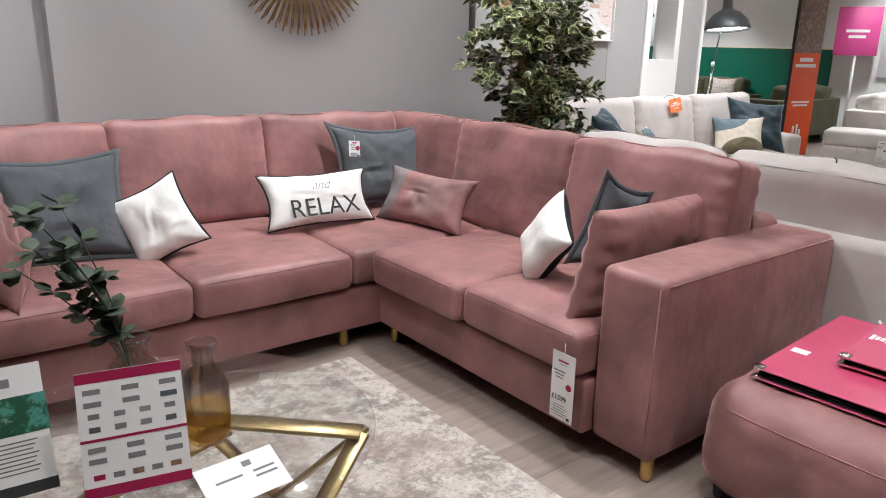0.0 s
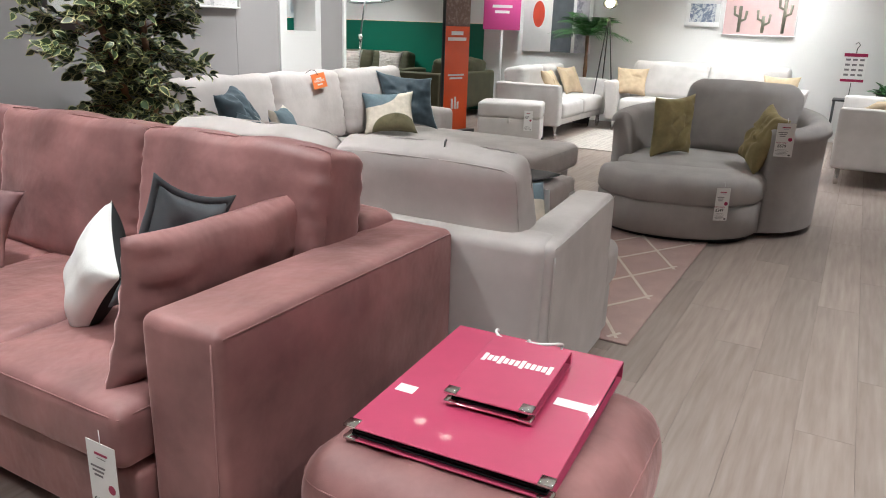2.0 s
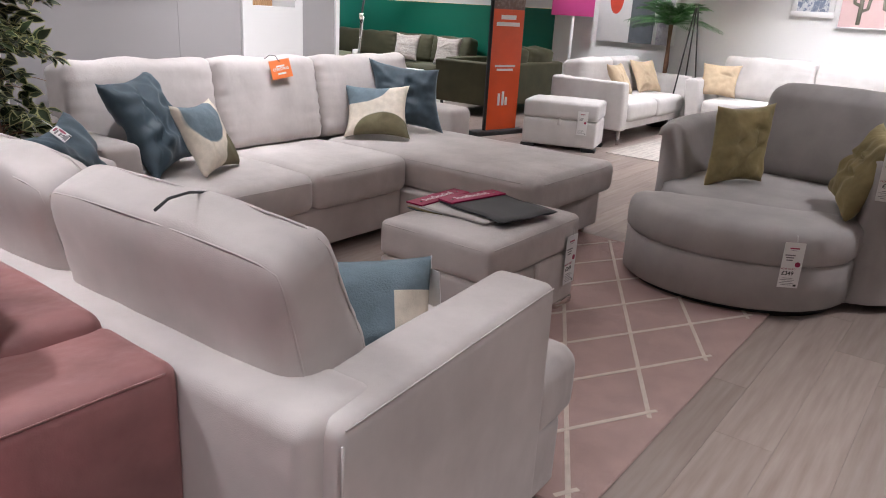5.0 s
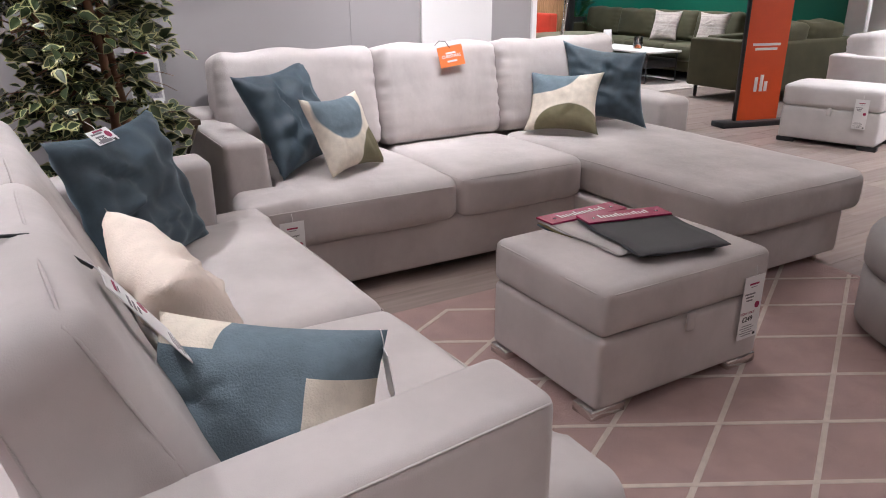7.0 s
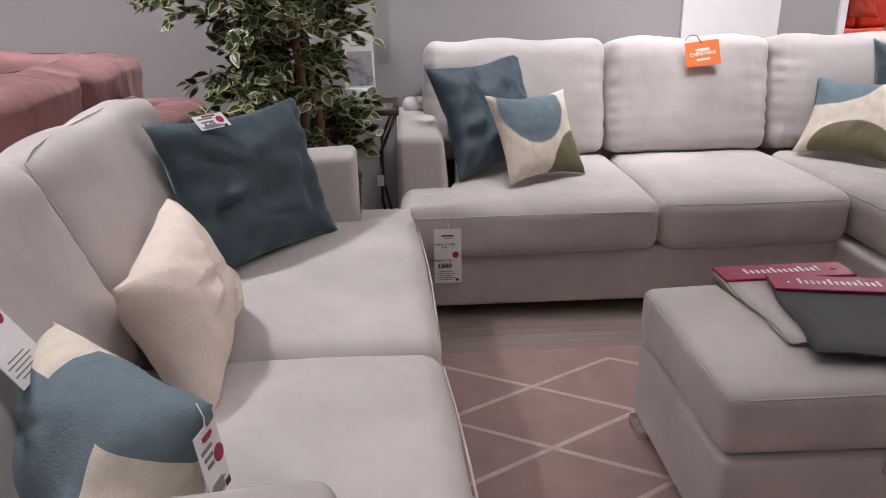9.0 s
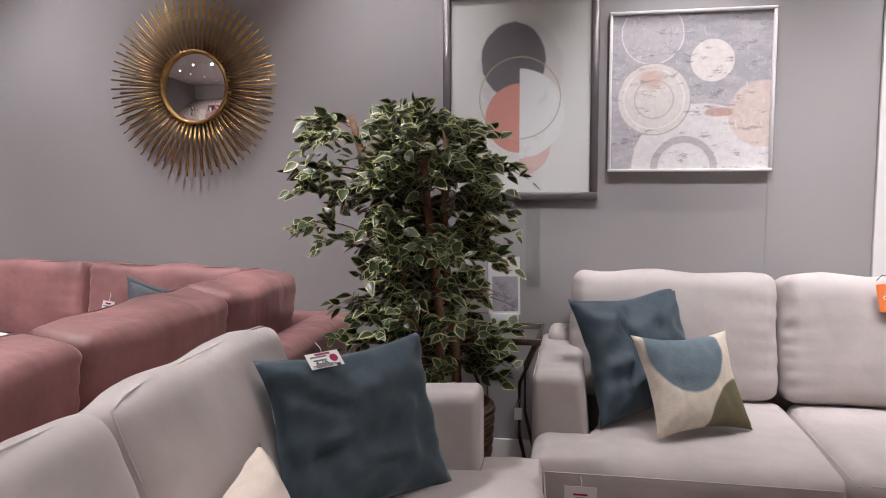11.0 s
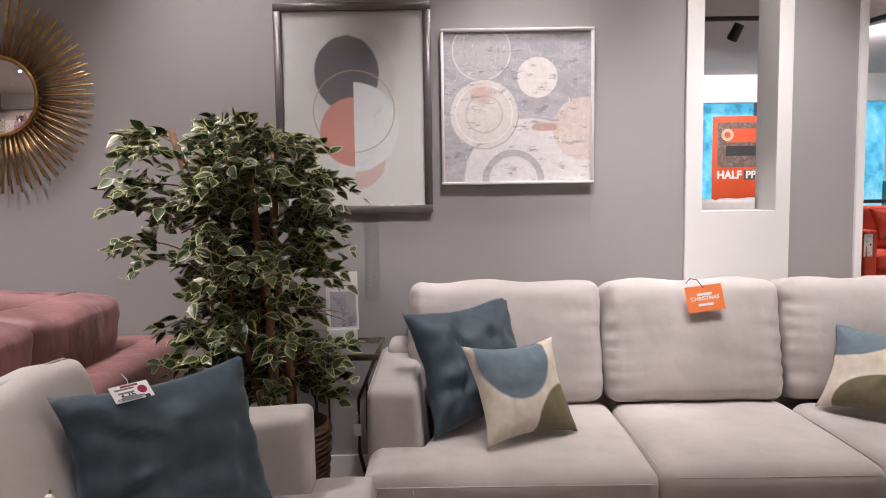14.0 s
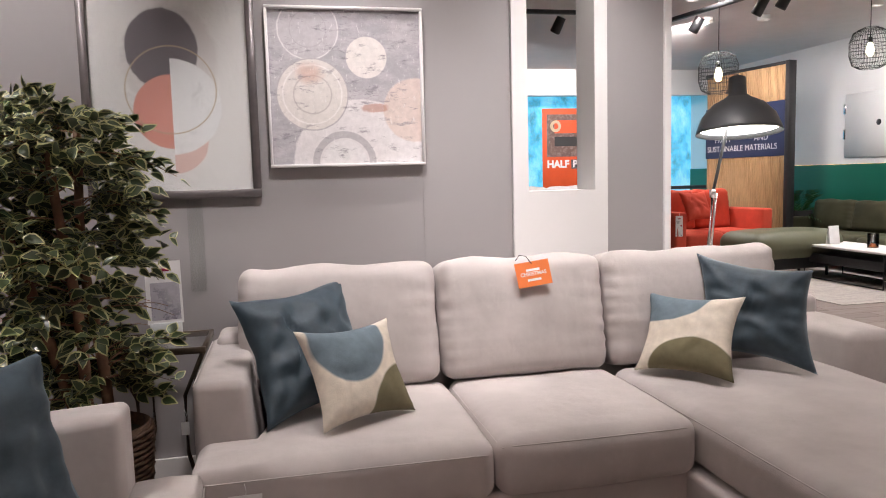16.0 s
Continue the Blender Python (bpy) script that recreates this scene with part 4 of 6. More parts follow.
pillow("slate blue linen cushion leaning on pink sofa back", (0.13, -2.23, 0.70), (0.3, -0.02, -0.12), (0.12, -0.06, 0.4), 0.25, 0.33, SLATE, 0.13, 47, "sofa cushions", flange=SLATE, pinch=0.16)
pillow("large pink velvet cushion leaning on sofa arm", (0.151, -2.375, 0.625), (0.714, 0.008, 0.005), (0.066, -0.049, 0.396), 0.72, 0.42, PINK, 0.17, 48, "sofa cushions", crease=0.012, gather=0.016, slump=True, pinch=0.08, folds=2)
pillow("large pink velvet cushion leaning on far arm", (-1.70, -1.0, 0.64), (0.1, 0.5, 0.0), (-0.12, 0.03, 0.4), 0.55, 0.42, PINK, 0.16, 49, "sofa cushions", crease=0.025, gather=0.015)
price_tag(facing((-0.306, -2.44, 0.38), (0.0, -1, 0.0), (0, 0, 1)), "£1599", "", 0.1, 0.24, label="long white card price ticket on pink sofa", now=False)

# pouffe and swatch books
pf = thing("pouffe", pose(0.24, -3.175, 0), "square dusty pink velvet pouffe with rounded corners", "pouffe")
body = part("cover", moved(soft(0.73, 0.68, 0.36, 0.09, (0.025, 0.025, 0.018), 0.012, 51, (22, 22, 10)), pose(0, 0, 0.215)), PINK, pf)
part("piping", moved(seam(0.73, 0.68, 0.12, 0.18, 0.09, (0.025, 0.025, 0.018), 0.012, 51, 0.0022), pose(0, 0, 0.215)), PINK, body)
for x in (-0.3, 0.3):
    for y in (-0.28, 0.28):
        part("foot", leg_bm(x, y, 0, 0.06, 0.02), BLACK, pf)


def swatch_book(m, w, d, h, label):
    """A magenta ring-binder sample book lying flat; the spine stands at +x."""
    t = thing("sample_book", m, label, "sample book", "sample books on the pouffe")
    part("cover", box(-w / 2, w / 2, -d / 2, d / 2, 0, 0.005, 0.0015, 1), MAGENTA, t, smooth=False)
    lie = pose(0, 0, h - 0.006, 0, -math.degrees(math.atan(h * 0.35 / w)), 0)
    top = moved(box(-w / 2, w / 2, -d / 2, d / 2, 0, 0.005, 0.0015, 1), pose(0, 0, h - 0.006, 0, -math.degrees(math.atan(h * 0.35 / w)), 0))
    top = part("cover", top, MAGENTA, t, smooth=False)
    part("spine", box(w / 2 - 0.004, w / 2 + 0.002, -d / 2, d / 2, 0.003, h * 1.1, 0.001, 1), MAGENTA, t, smooth=False)
    for k in range(max(2, int(h * 0.7 / 0.007))):
        part("fabric_sample", box(-w / 2 + 0.012 + 0.004 * k, w / 2 - 0.03, -d / 2 + 0.012 + 0.003 * k, d / 2 - 0.012, 0.006 + 0.007 * k, 0.011 + 0.007 * k), BLACK_COTTON, t, "dark fabric sample", smooth=False)
    for y in (-d / 2, d / 2):
        for z in (0.0005, h * 0.72):
            s = 1 if y > 0 else -1
            part("corner_guard", box(-w / 2 - 0.002, -w / 2 + 0.03, y - 0.03 * (s > 0) - 0.002 * (s < 0), y + 0.03 * (s < 0) + 0.002 * (s > 0), z, z + 0.008, 0.001, 1), CHROME, t)
    return t, lie


big, lie = swatch_book(pose(0.29, -3.155, 0.412, 0, 0, 3), 0.62, 0.49, 0.045, "large magenta fabric sample book lying on pink pouffe")
for x, y, w in ((-0.1, 0.2, 0.05), (0.02, -0.19, 0.09)):
    part("logo_bar", moved(box(-w / 2, w / 2, -0.018, 0.018, 0.0048, 0.0058), lie @ pose(x, y, 0, 0, 0, 90)), CARD, big, smooth=False)
small, lie = swatch_book(pose(0.33, -3.175, 0.464, 0, -1.2, 4), 0.33, 0.215, 0.035, "small magenta fabric sample book on the larger one")
for k in range(13):
    hgt = 0.042 if k in (0, 5, 9, 12) else 0.028
    part("logo_bar", moved(box(-0.0055, 0.0055, -hgt / 2, hgt / 2, 0.0048, 0.0058), lie @ pose(0.04, -0.087 + 0.0145 * k, 0, 0, 0, 90)), CARD, small, smooth=False)
coil = [(0.55 + 0.035 * math.cos(a) + 0.002 * a, -3.02 - 0.015 * a + 0.015 * math.sin(a), 0.475 + 0.014 * math.sin(a * 0.8)) for a in [i * 0.3 for i in range(52)]]
tagged(part("cord", tube(coil, 0.0045, 6), PLASTIC_WHITE), "white plastic security cord curled over sample book", "cord")

# rug and coffee table in front of the pink sofa
faded_rug = part("rug", box(-2.75, -0.47, -3.4, -1.35, 0, 0.012, 0.004, 1), RUG_FADED, smooth=False)
tagged(faded_rug, "faded cream and grey distressed woven rug", "rug")
tb = thing("coffee_table", pose(-1.48, -2.28, 0.012), "round glass coffee table with angular brass frame", "coffee table")
part("tabletop", lathe([(0, 0.398), (0.46, 0.398), (0.466, 0.402), (0.466, 0.406), (0.46, 0.41), (0, 0.41)], 64), PANE, tb, "clear round glass top").visible_shadow = False


def flat_bar(a, b, w=0.03, h=0.012):
    a, b = Vector(a), Vector(b)
    d = b - a
    m = Matrix.Translation((a + b) / 2) @ d.to_track_quat("X", "Z").to_matrix().to_4x4()
    return moved(box(-d.length / 2, d.length / 2, -w / 2, w / 2, -h / 2, h / 2, 0.0015, 1), m)


for k in range(3):
    a = radians(-33 + 120 * k)
    tip = Vector((0.43 * math.cos(a), 0.43 * math.sin(a), 0.39))
    for s in (-1, 1):
        q = Vector((0.34 * math.cos(a + s * 1.05), 0.34 * math.sin(a + s * 1.05), 0.012))
        part("leg", flat_bar(tip, q, 0.05), ANTIQUE, tb)
    part("rail", flat_bar(tip, (0.1 * math.cos(a + 2.2), 0.1 * math.sin(a + 2.2) + 0.02, 0.39), 0.06), ANTIQUE, tb)


def bottle_vase(m, r, h, label, amber=True):
    t = thing("vase", m, label, "vase", "vases on the coffee table")
    part("glass_body", lathe([(r, h * 0.36), (r, h * 0.55), (r * 0.75, h * 0.68), (r * 0.48, h * 0.76), (r * 0.46, h * 0.88), (r * 0.62, h * 0.94), (r * 0.64, h),
                               (r * 0.52, h), (r * 0.4, h * 0.88), (r * 0.42, h * 0.77), (r * 0.69, h * 0.67), (r * 0.94, h * 0.54), (r * 0.94, h * 0.36), (r, h * 0.36)], 32), GLASS_SMOKE, t).visible_shadow = False
    part("glass_foot", lathe([(0, 0.001), (r * 0.8, 0.001), (r * 0.98, h * 0.1), (r, h * 0.355), (r * 0.94, h * 0.355), (r * 0.92, h * 0.11), (r * 0.7, 0.008), (0, 0.008)], 32), AMBER if amber else GLASS_SMOKE, t, "amber tinted lower glass" if amber else "").visible_shadow = False
    return t


bottle_vase(pose(-1.45, -2.36, 0.423), 0.055, 0.25, "clear and amber glass bottle vase on glass table")
v1 = bottle_vase(pose(-1.545, -2.12, 0.423), 0.075, 0.2, "clear glass bottle vase holding eucalyptus stems")
random.seed(5)
eu = tagged(new("eucalyptus"), "dusty green eucalyptus stems standing in glass vase", "plant")
eu.matrix_world = pose(-1.545, -2.12, 0.44)
for k in range(7):
    a, lean = random.uniform(2.2, 4.2), random.uniform(0.05, 0.25)
    pts = [Vector((lean * math.cos(a) * s * s, lean * math.sin(a) * s * s, 0.48 * s + (0.05 if k < 3 else -0.08) * s)) for s in [i / 6 for i in range(7)]]
    stem = part("stem", tube(pts, 0.003, 5, r_end=0.0015), EUCALYPTUS, eu)
    lv = bmesh.new()
    for p in pts[3:]:
        for _ in range(6):
            d = Vector((random.uniform(-1, 1), random.uniform(-1, 1), random.uniform(-0.4, 0.6))).normalized()
            side = d.cross(Vector((0, 0, 1))).normalized() * 0.018
            vs = [lv.verts.new(p + d * l + side * w) for l, w in ((0.004, 0), (0.018, 1), (0.036, 0.9), (0.048, 0), (0.036, -0.9), (0.018, -1))]
            lv.faces.new(vs)
    part("leaves", lv, EUCALYPTUS, stem)

lf = thing("leaflet_stand", facing((-1.64, -2.48, 0.423), (0.27, -0.06, 0), (0.03, 0.12, 0.3)), "white and magenta sofa range leaflet in stand", "leaflet")
part("card", box(-0.105, 0.105, 0, 0.26, -0.001, 0.001), CARD, lf, smooth=False)
for y, h in ((0.248, 0.022), (0.118, 0.006), (0.012, 0.022)):
    bar(lf, 0, y, 0.21, h, MAGENTA_DARK)
random.seed(8)
for row, y in enumerate((0.218, 0.192, 0.167, 0.14, 0.098, 0.075, 0.042)):
    n = (3, 3, 4, 4, 3, 3, 5)[row]
    for k in range(n):
        x = -0.075 + 0.15 * k / (n - 1)
        bar(lf, x, y, 0.034 if n == 3 else 0.022, 0.011, random.choice((INK, INK, SLATE, BARK, MAGENTA_DARK) if row > 5 else (INK, INK, SLATE)), name="sofa_picture")
part("easel", box(-0.02, 0.02, 0.0, 0.12, -0.03, -0.002, 0.002, 1), CARD, lf)
c2 = thing("info_card", facing((-1.87, -2.36, 0.423), (0.27, -0.02, 0), (0.03, 0.14, 0.3)), "white information card with green photo and black foot", "card")
part("card", box(-0.14, 0.095, 0, 0.27, -0.001, 0.001), CARD, c2, smooth=False)
bar(c2, -0.02, 0.165, 0.235, 0.08, GREEN_PRINT, name="photo")
bar(c2, 0.0, 0.235, 0.07, 0.018, INK, name="logo_bar")
bar(c2, -0.02, 0.012, 0.235, 0.024, INK_BLACK)
for k in range(8):
    bar(c2, 0.01, 0.11 - 0.009 * k, 0.12 - 0.01 * (k % 3), 0.003, INK)
part("easel", box(-0.02, 0.02, 0.0, 0.12, -0.03, -0.002, 0.002, 1), CARD, c2)
c3 = thing("info_card", facing((-1.455, -2.63, 0.424), (0.3, 0.02, 0.0), (0, 0.12, 0.05)), "small white printed card propped on glass table", "card")
part("card", box(-0.09, 0.09, -0.01, 0.1, 0.0, 0.002), CARD, c3, smooth=False)
bar(c3, 0.02, 0.075, 0.02, 0.014, INK, 0.0024, "logo_bar")
for x, y, w in ((-0.03, 0.05, 0.06), (0.05, 0.05, 0.05), (0.05, 0.035, 0.05)):
    bar(c3, x, y, w, 0.005, INK, 0.0024)

# ---- oatmeal sofas ----
sofa("sofa", "oatmeal chenille three seat sofa with deep loose cushions", pose(1.213, -2.061, 0, 0, 0, 92), 1.973, 0.80, FABRIC, 0.167, 0.65, 0.455, 0.915, [-0.82, -0.08, 0.80], [-0.845, -0.09, 0.74], 0.19, CHROME, 0.05, "oatmeal sofas", tilt=23, frame_z=0.665, lean_back=(0.205, 0.2), arm_rise=0.045)
lg = sofa("lounger_sofa", "oatmeal chenille lounger sofa with chaise against grey wall", pose(3.16, -0.455, 0), 2.88, 0.79, FABRIC, 0.22, 0.66, 0.46, 0.955, [-1.22, -0.475, 0.255], [-1.32, -0.50, 0.245, 1.12], 0.25, CHROME, 0.05, "oatmeal sofas", tilt=11, ears=(True, False), arms=(True, False), frame_z=0.7, arm_taper=0.045)
part("arm", block(1.2, 1.44, -0.24, 0.33, 0.05, 0.61, 0.04, (0.006, 0.004, 0.012), 0.002, 6), FABRIC, lg)
part("chaise_base", block(0.22, 1.17, -1.44, 0.0, 0.05, 0.27, 0.02, (0, 0.004, 0), 0.001), FABRIC, lg)
cushion_part("chaise_cushion", 0.26, 1.19, -1.51, 0.08, 0.275, 0.462, FABRIC, lg, 0.05, (0.006, 0.012, 0.02), 0.003, 9, FABRIC)
for x in (0.32, 1.08):
    part("leg", leg_bm(x, -1.38, 0, 0.06, 0.02), CHROME, lg)

pillow("petrol blue velvet cushion in sofa corner", (2.104, -0.595, 0.702), (0.423, 0.292, 0.023), (-0.121, 0.245, 0.409), 0.51, 0.49, TEAL, 0.16, 61, "sofa cushions", crease=0.03, gather=0.012, slump=True, pinch=0.14)
pillow("cream cushion with blue and olive shapes, propped on blue cushion", (2.266, -0.796, 0.647), (0.346, 0.195, -0.012), (-0.081, 0.132, 0.32), 0.395, 0.355, MOTIF_A, 0.13, 62, "sofa cushions", slump=True, folds=1, crease=0.01, pinch=0.15)
pillow("petrol blue velvet cushion by the lounger arm", (3.983, -0.582, 0.715), (0.329, -0.339, -0.054), (0.049, 0.1, 0.409), 0.475, 0.42, TEAL, 0.16, 63, "sofa cushions", crease=0.03, gather=0.012, slump=True, pinch=0.14)
pillow("cream cushion with blue and olive waves on lounger", (3.653, -0.62, 0.645), (0.245, -0.344, 0.016), (0.142, 0.139, 0.307), 0.42, 0.365, MOTIF_B, 0.13, 64, "sofa cushions", slump=True, folds=1, crease=0.01, pinch=0.15)
pillow("petrol blue velvet cushion with white ticket in sofa corner", (1.29, -1.505, 0.675), (0.321, 0.419, 0.0), (-0.109, 0.113, 0.434), 0.56, 0.46, TEAL, 0.17, 65, "sofa cushions", crease=0.03, gather=0.012, slump=True, folds=3)
pillow("cream boucle cushion leaning on oatmeal sofa back", (1.262, -2.135, 0.607), (-0.048, 0.51, 0.025), (-0.14, 0.03, 0.25), 0.51, 0.30, CREAM, 0.19, 66, "sofa cushions", pinch=0.18, slump=True, folds=3, crease=0.02)
pillow("blue and cream cushion slumped against sofa arm", (1.285, -2.695, 0.585), (0.32, -0.28, 0.0), (0.02, 0.13, 0.26), 0.41, 0.33, MOTIF_C, 0.19, 67, "sofa cushions", pinch=0.07, folds=3, crease=0.014)
price_tag(facing((1.205, -1.56, 0.892), (0.321, 0.419, 0.0), (-0.2, 0.13, 0.2)), "£25", "", 0.1, 0.05, label="small white ticket lying on blue cushion", now=False)
price_tag(facing((1.47, -2.79, 0.71), (0.2, 0.9, 0), (-0.1, 0.1, 0.9)), "", "", 0.055, 0.1, label="small white ticket hung on blue and cream cushion", now=False)
price_tag(facing((1.085, -2.62, 0.86), (0.0, 1, 0.0), (-0.1, 0, 0.15)), "", "", 0.09, 0.19, label="white printed swing ticket on sofa back cushion", now=False)
cordpts = [(0.84, -2.68, 0.945), (0.88, -2.66, 0.955), (0.94, -2.63, 0.95), (1.0, -2.6, 0.935), (1.04, -2.61, 0.905), (1.075, -2.62, 0.875)]
tagged(part("tag_cord", tube(cordpts, 0.003, 5), BLACK), "thin black cord tying ticket over sofa back", "cord")
price_tag(facing((1.89, -1.118, 0.385), (1, 0, 0), (0, 0, 1)), "£899", "4 Seater Lounger\nSofa", 0.1, 0.21, label="white price ticket with magenta print on lounger sofa")
ht = thing("hanging_tag", facing((3.05, -0.395, 0.955), (1, 0.0, 0.12), (-0.1, 0.25, 1)), "square orange card tag on black string over sofa back", "tag")
part("card", box(-0.075, 0.075, -0.105, 0.0, -0.001, 0.001), ORANGE, ht, smooth=False)
lettering("CHRISTMAS", 0.022, CARD, ht, pose(0, -0.053, 0.0012), bold=0.0005)
bar(ht, 0, -0.036, 0.06, 0.01, CARD, 0.0014)
bar(ht, 0, -0.078, 0.06, 0.01, CARD, 0.0014)
part("string", tube([(0, -0.01, 0.002), (-0.02, 0.025, 0.004), (-0.04, 0.035, -0.02), (-0.045, 0.02, -0.07)], 0.002, 5), BLACK, ht)

# ---- storage footstool with swatches ----


def storage_stool(m, label, w, d, hgt, mat, feet=CHROME, tag=True):
    t = thing("storage_footstool", m, label, "footstool", "storage footstools")
    part("body", block(-w / 2, w / 2, -d / 2, d / 2, 0.035, hgt * 0.64, 0.02, (0.004, 0.004, 0), 0.001, 3), mat, t)
    lid = part("lid", block(-w / 2 - 0.004, w / 2 + 0.004, -d / 2 - 0.004, d / 2 + 0.004, hgt * 0.65, hgt, 0.03, (0.003, 0.003, 0.02), 0.002, 4), mat, t)
    part("piping", moved(seam(w + 0.008, d + 0.008, hgt * 0.175 - 0.012, hgt * 0.175, 0.03, (0, 0, 0), 0, 4, 0.003), pose(0, 0, hgt * 0.825)), mat, lid)
    part("pull_tab", box(-0.018, 0.018, -d / 2 - 0.012, -d / 2 - 0.004, hgt * 0.52, hgt * 0.66, 0.002, 1), mat, lid)
    for x in (-w / 2 + 0.06, w / 2 - 0.06):
        for y in (-d / 2 + 0.05, d / 2 - 0.05):
            part("foot", box(x - 0.07, x + 0.07, y - 0.045, y + 0.045, 0, 0.036, 0.003, 1), feet, t)
    return t


storage_stool(pose(2.745, -2.09, 0.012), "oatmeal storage footstool with hinged lid on pink rug", 0.74, 0.55, 0.43, FABRIC)
price_tag(facing((3.03, -2.38, 0.365), (1, 0, 0), (0, 0, 1)), "£249", "", 0.1, 0.23, label="white price ticket hung on storage footstool")


def swatch(m, w, d, header, mats, label, name="swatch_book"):
    """A hanging fabric book lying down: a stiff header at +y and limp leaves below it."""
    t = thing(name, m, label, "sample book", "sample books on the footstool")
    for k, mt in enumerate(mats):
        bm = bmesh.new()
        cols, rows = 9, 8
        vs = [[bm.verts.new((-w / 2 + w * i / cols + 0.006 * math.sin(j * 1.3 + k), d / 2 - d * (1 - 0.03 * k) * j / rows, 0.003 + 0.006 * (len(mats) - 1 - k) + 0.0035 * math.sin(i * 1.1 + k * 2) * j / rows)) for i in range(cols + 1)] for j in range(rows + 1)]
        for j in range(rows):
            for i in range(cols):
                bm.faces.new((vs[j + 1][i], vs[j + 1][i + 1], vs[j][i + 1], vs[j][i]))
        ext = bmesh.ops.extrude_face_region(bm, geom=bm.faces[:])
        for v in [g for g in ext["geom"] if isinstance(g, bmesh.types.BMVert)]:
            v.co.z += 0.003
        part("fabric_leaf", bm, mt, t)
    z = 0.006 * len(mats) + 0.002
    hd = part("header", box(-w / 2, w / 2, d / 2 - 0.085, d / 2 + 0.005, z, z + 0.007, 0.001, 1), header, t, smooth=False)
    for k in range(14):
        hh = 0.034 if k in (0, 5, 10, 13) else 0.022
        part("logo_bar", box(-w * 0.3 + w * 0.6 * k / 14, -w * 0.3 + w * 0.6 * k / 14 + w * 0.022, d / 2 - 0.052, d / 2 - 0.052 + hh, z + 0.0065, z + 0.0078), CARD, hd, smooth=False)
    for x in (-w * 0.38, w * 0.38):
        part("stud", moved(lathe([(0, 0.003), (0.006, 0.002), (0.006, 0)], 10), pose(x, d / 2 - 0.045, z + 0.007)), CHROME, hd)
    return t


swatch(pose(2.755, -2.0, 0.447, 0, 0, 1), 0.36, 0.42, MAGENTA_DARK, [FABRIC, FABRIC_COOL, GOLD_FABRIC, TEAL], "fabric sample book with magenta header, oatmeal leaves")
swatch(pose(2.80, -2.12, 0.475, 0, 0, -11), 0.34, 0.4, MAGENTA_DARK, [surface("charcoal_swatch", (0.075, 0.073, 0.074), 0.8, 0.1), SLATE], "fabric sample book with magenta header, charcoal leaves")

# pink lattice rug, its cream lines as raised bars
rug = thing("rug", pose(0, 0, 0), "blush pink rug with cream diamond lattice", "rug")
RX0, RX1, RY0, RY1 = 1.76, 4.22, -3.12, -1.35
part("field", box(RX0, RX1, RY0, RY1, 0, 0.010, 0.004, 1), RUG_PINK, rug, smooth=False)


def lattice_line(c, slope, z=0.0100):
    """y = c + slope * x, clipped to the rug."""
    low, high = RY0 + 0.06, RY1 - 0.085
    xs = sorted([RX0 + 0.03, RX1 - 0.03, (low - c) / slope, (high - c) / slope])
    a, b = xs[1], xs[2]
    mid = c + slope * (a + b) / 2
    if b - a < 0.03 or not (low - 0.01 < mid < high + 0.01):
        return
    bm = flat_bar((a, c + slope * a, z), (b, c + slope * b, z), 0.017, 0.003)
    part("lattice_line", bm, RUG_LINE, rug, smooth=False)


S = 0.1605 / 0.29
for k in range(-16, 17):
    lattice_line(-1.598 - S * 2.121 + 0.321 * k, S)
    lattice_line(-1.598 + S * 2.121 + 0.321 * k, -S, 0.0108)

# ---- swivel chair and half moon stool ----
CH = Vector((4.55, -2.94, 0))
sc = thing("swivel_chair", pose(*CH, 0, 0, 167), "round grey woven swivel cuddler chair", "armchair")


def shell(r_in, r_out, a0, a1, z0, height, n=40):
    bm = bmesh.new()
    prof = []
    for i in range(n + 1):
        a = a0 + (a1 - a0) * i / n
        h = height(a)
        mid, t = (r_in + r_out) / 2, (r_out - r_in) / 2
        end = min(1.0, min(i, n - i) / 2.0) ** 0.5
        te = t * (0.55 + 0.45 * end)
        ring_pts = [(mid + te, z0), (mid + te * 1.03, h * 0.6), (mid + te * 1.08, h - te)]
        ring_pts += [(mid + 0.03 + te * math.cos(b), h - te + te * math.sin(b)) for b in [math.pi * k / 6 for k in range(7)]]
        ring_pts += [(mid - te, h * 0.6), (mid - te, z0)]
        prof.append([bm.verts.new((r * math.cos(a), r * math.sin(a), z)) for r, z in ring_pts])
    for p, q in zip(prof, prof[1:]):
        for k in range(len(p) - 1):
            bm.faces.new((p[k], q[k], q[k + 1], p[k + 1]))
    bm.faces.new(prof[0])
    bm.faces.new(prof[-1][::-1])
    return bm


part("shell", shell(0.56, 0.74, radians(53), radians(307), 0.045, lambda a: 0.74 + 0.1 * (0.5 - 0.5 * math.cos((a - radians(53)) / radians(254) * 2 * math.pi))), FABRIC_GREY, sc)
part("base_drum", lathe([(0, 0.03), (0.66, 0.03), (0.68, 0.05), (0.68, 0.25), (0, 0.25)], 48), FABRIC_GREY, sc)
part("plinth", lathe([(0, 0), (0.6, 0), (0.6, 0.032), (0, 0.032)], 48), BLACK, sc)
part("seat_cushion", moved(lathe([(0, 0.25), (0.6, 0.25), (0.655, 0.28), (0.67, 0.34), (0.655, 0.405), (0.6, 0.43), (0.35, 0.445), (0, 0.45)], 48), pose(0.06, 0, 0)), FABRIC_GREY, sc)
part("back_cushion", moved(soft(0.86, 0.22, 0.56, 0.1, (0.02, 0.05, 0.02), 0.006, 71), pose(-0.42, 0, 0.69, 0, 0, 90) @ pose(0, 0, 0, -12)), FABRIC_GREY, sc)
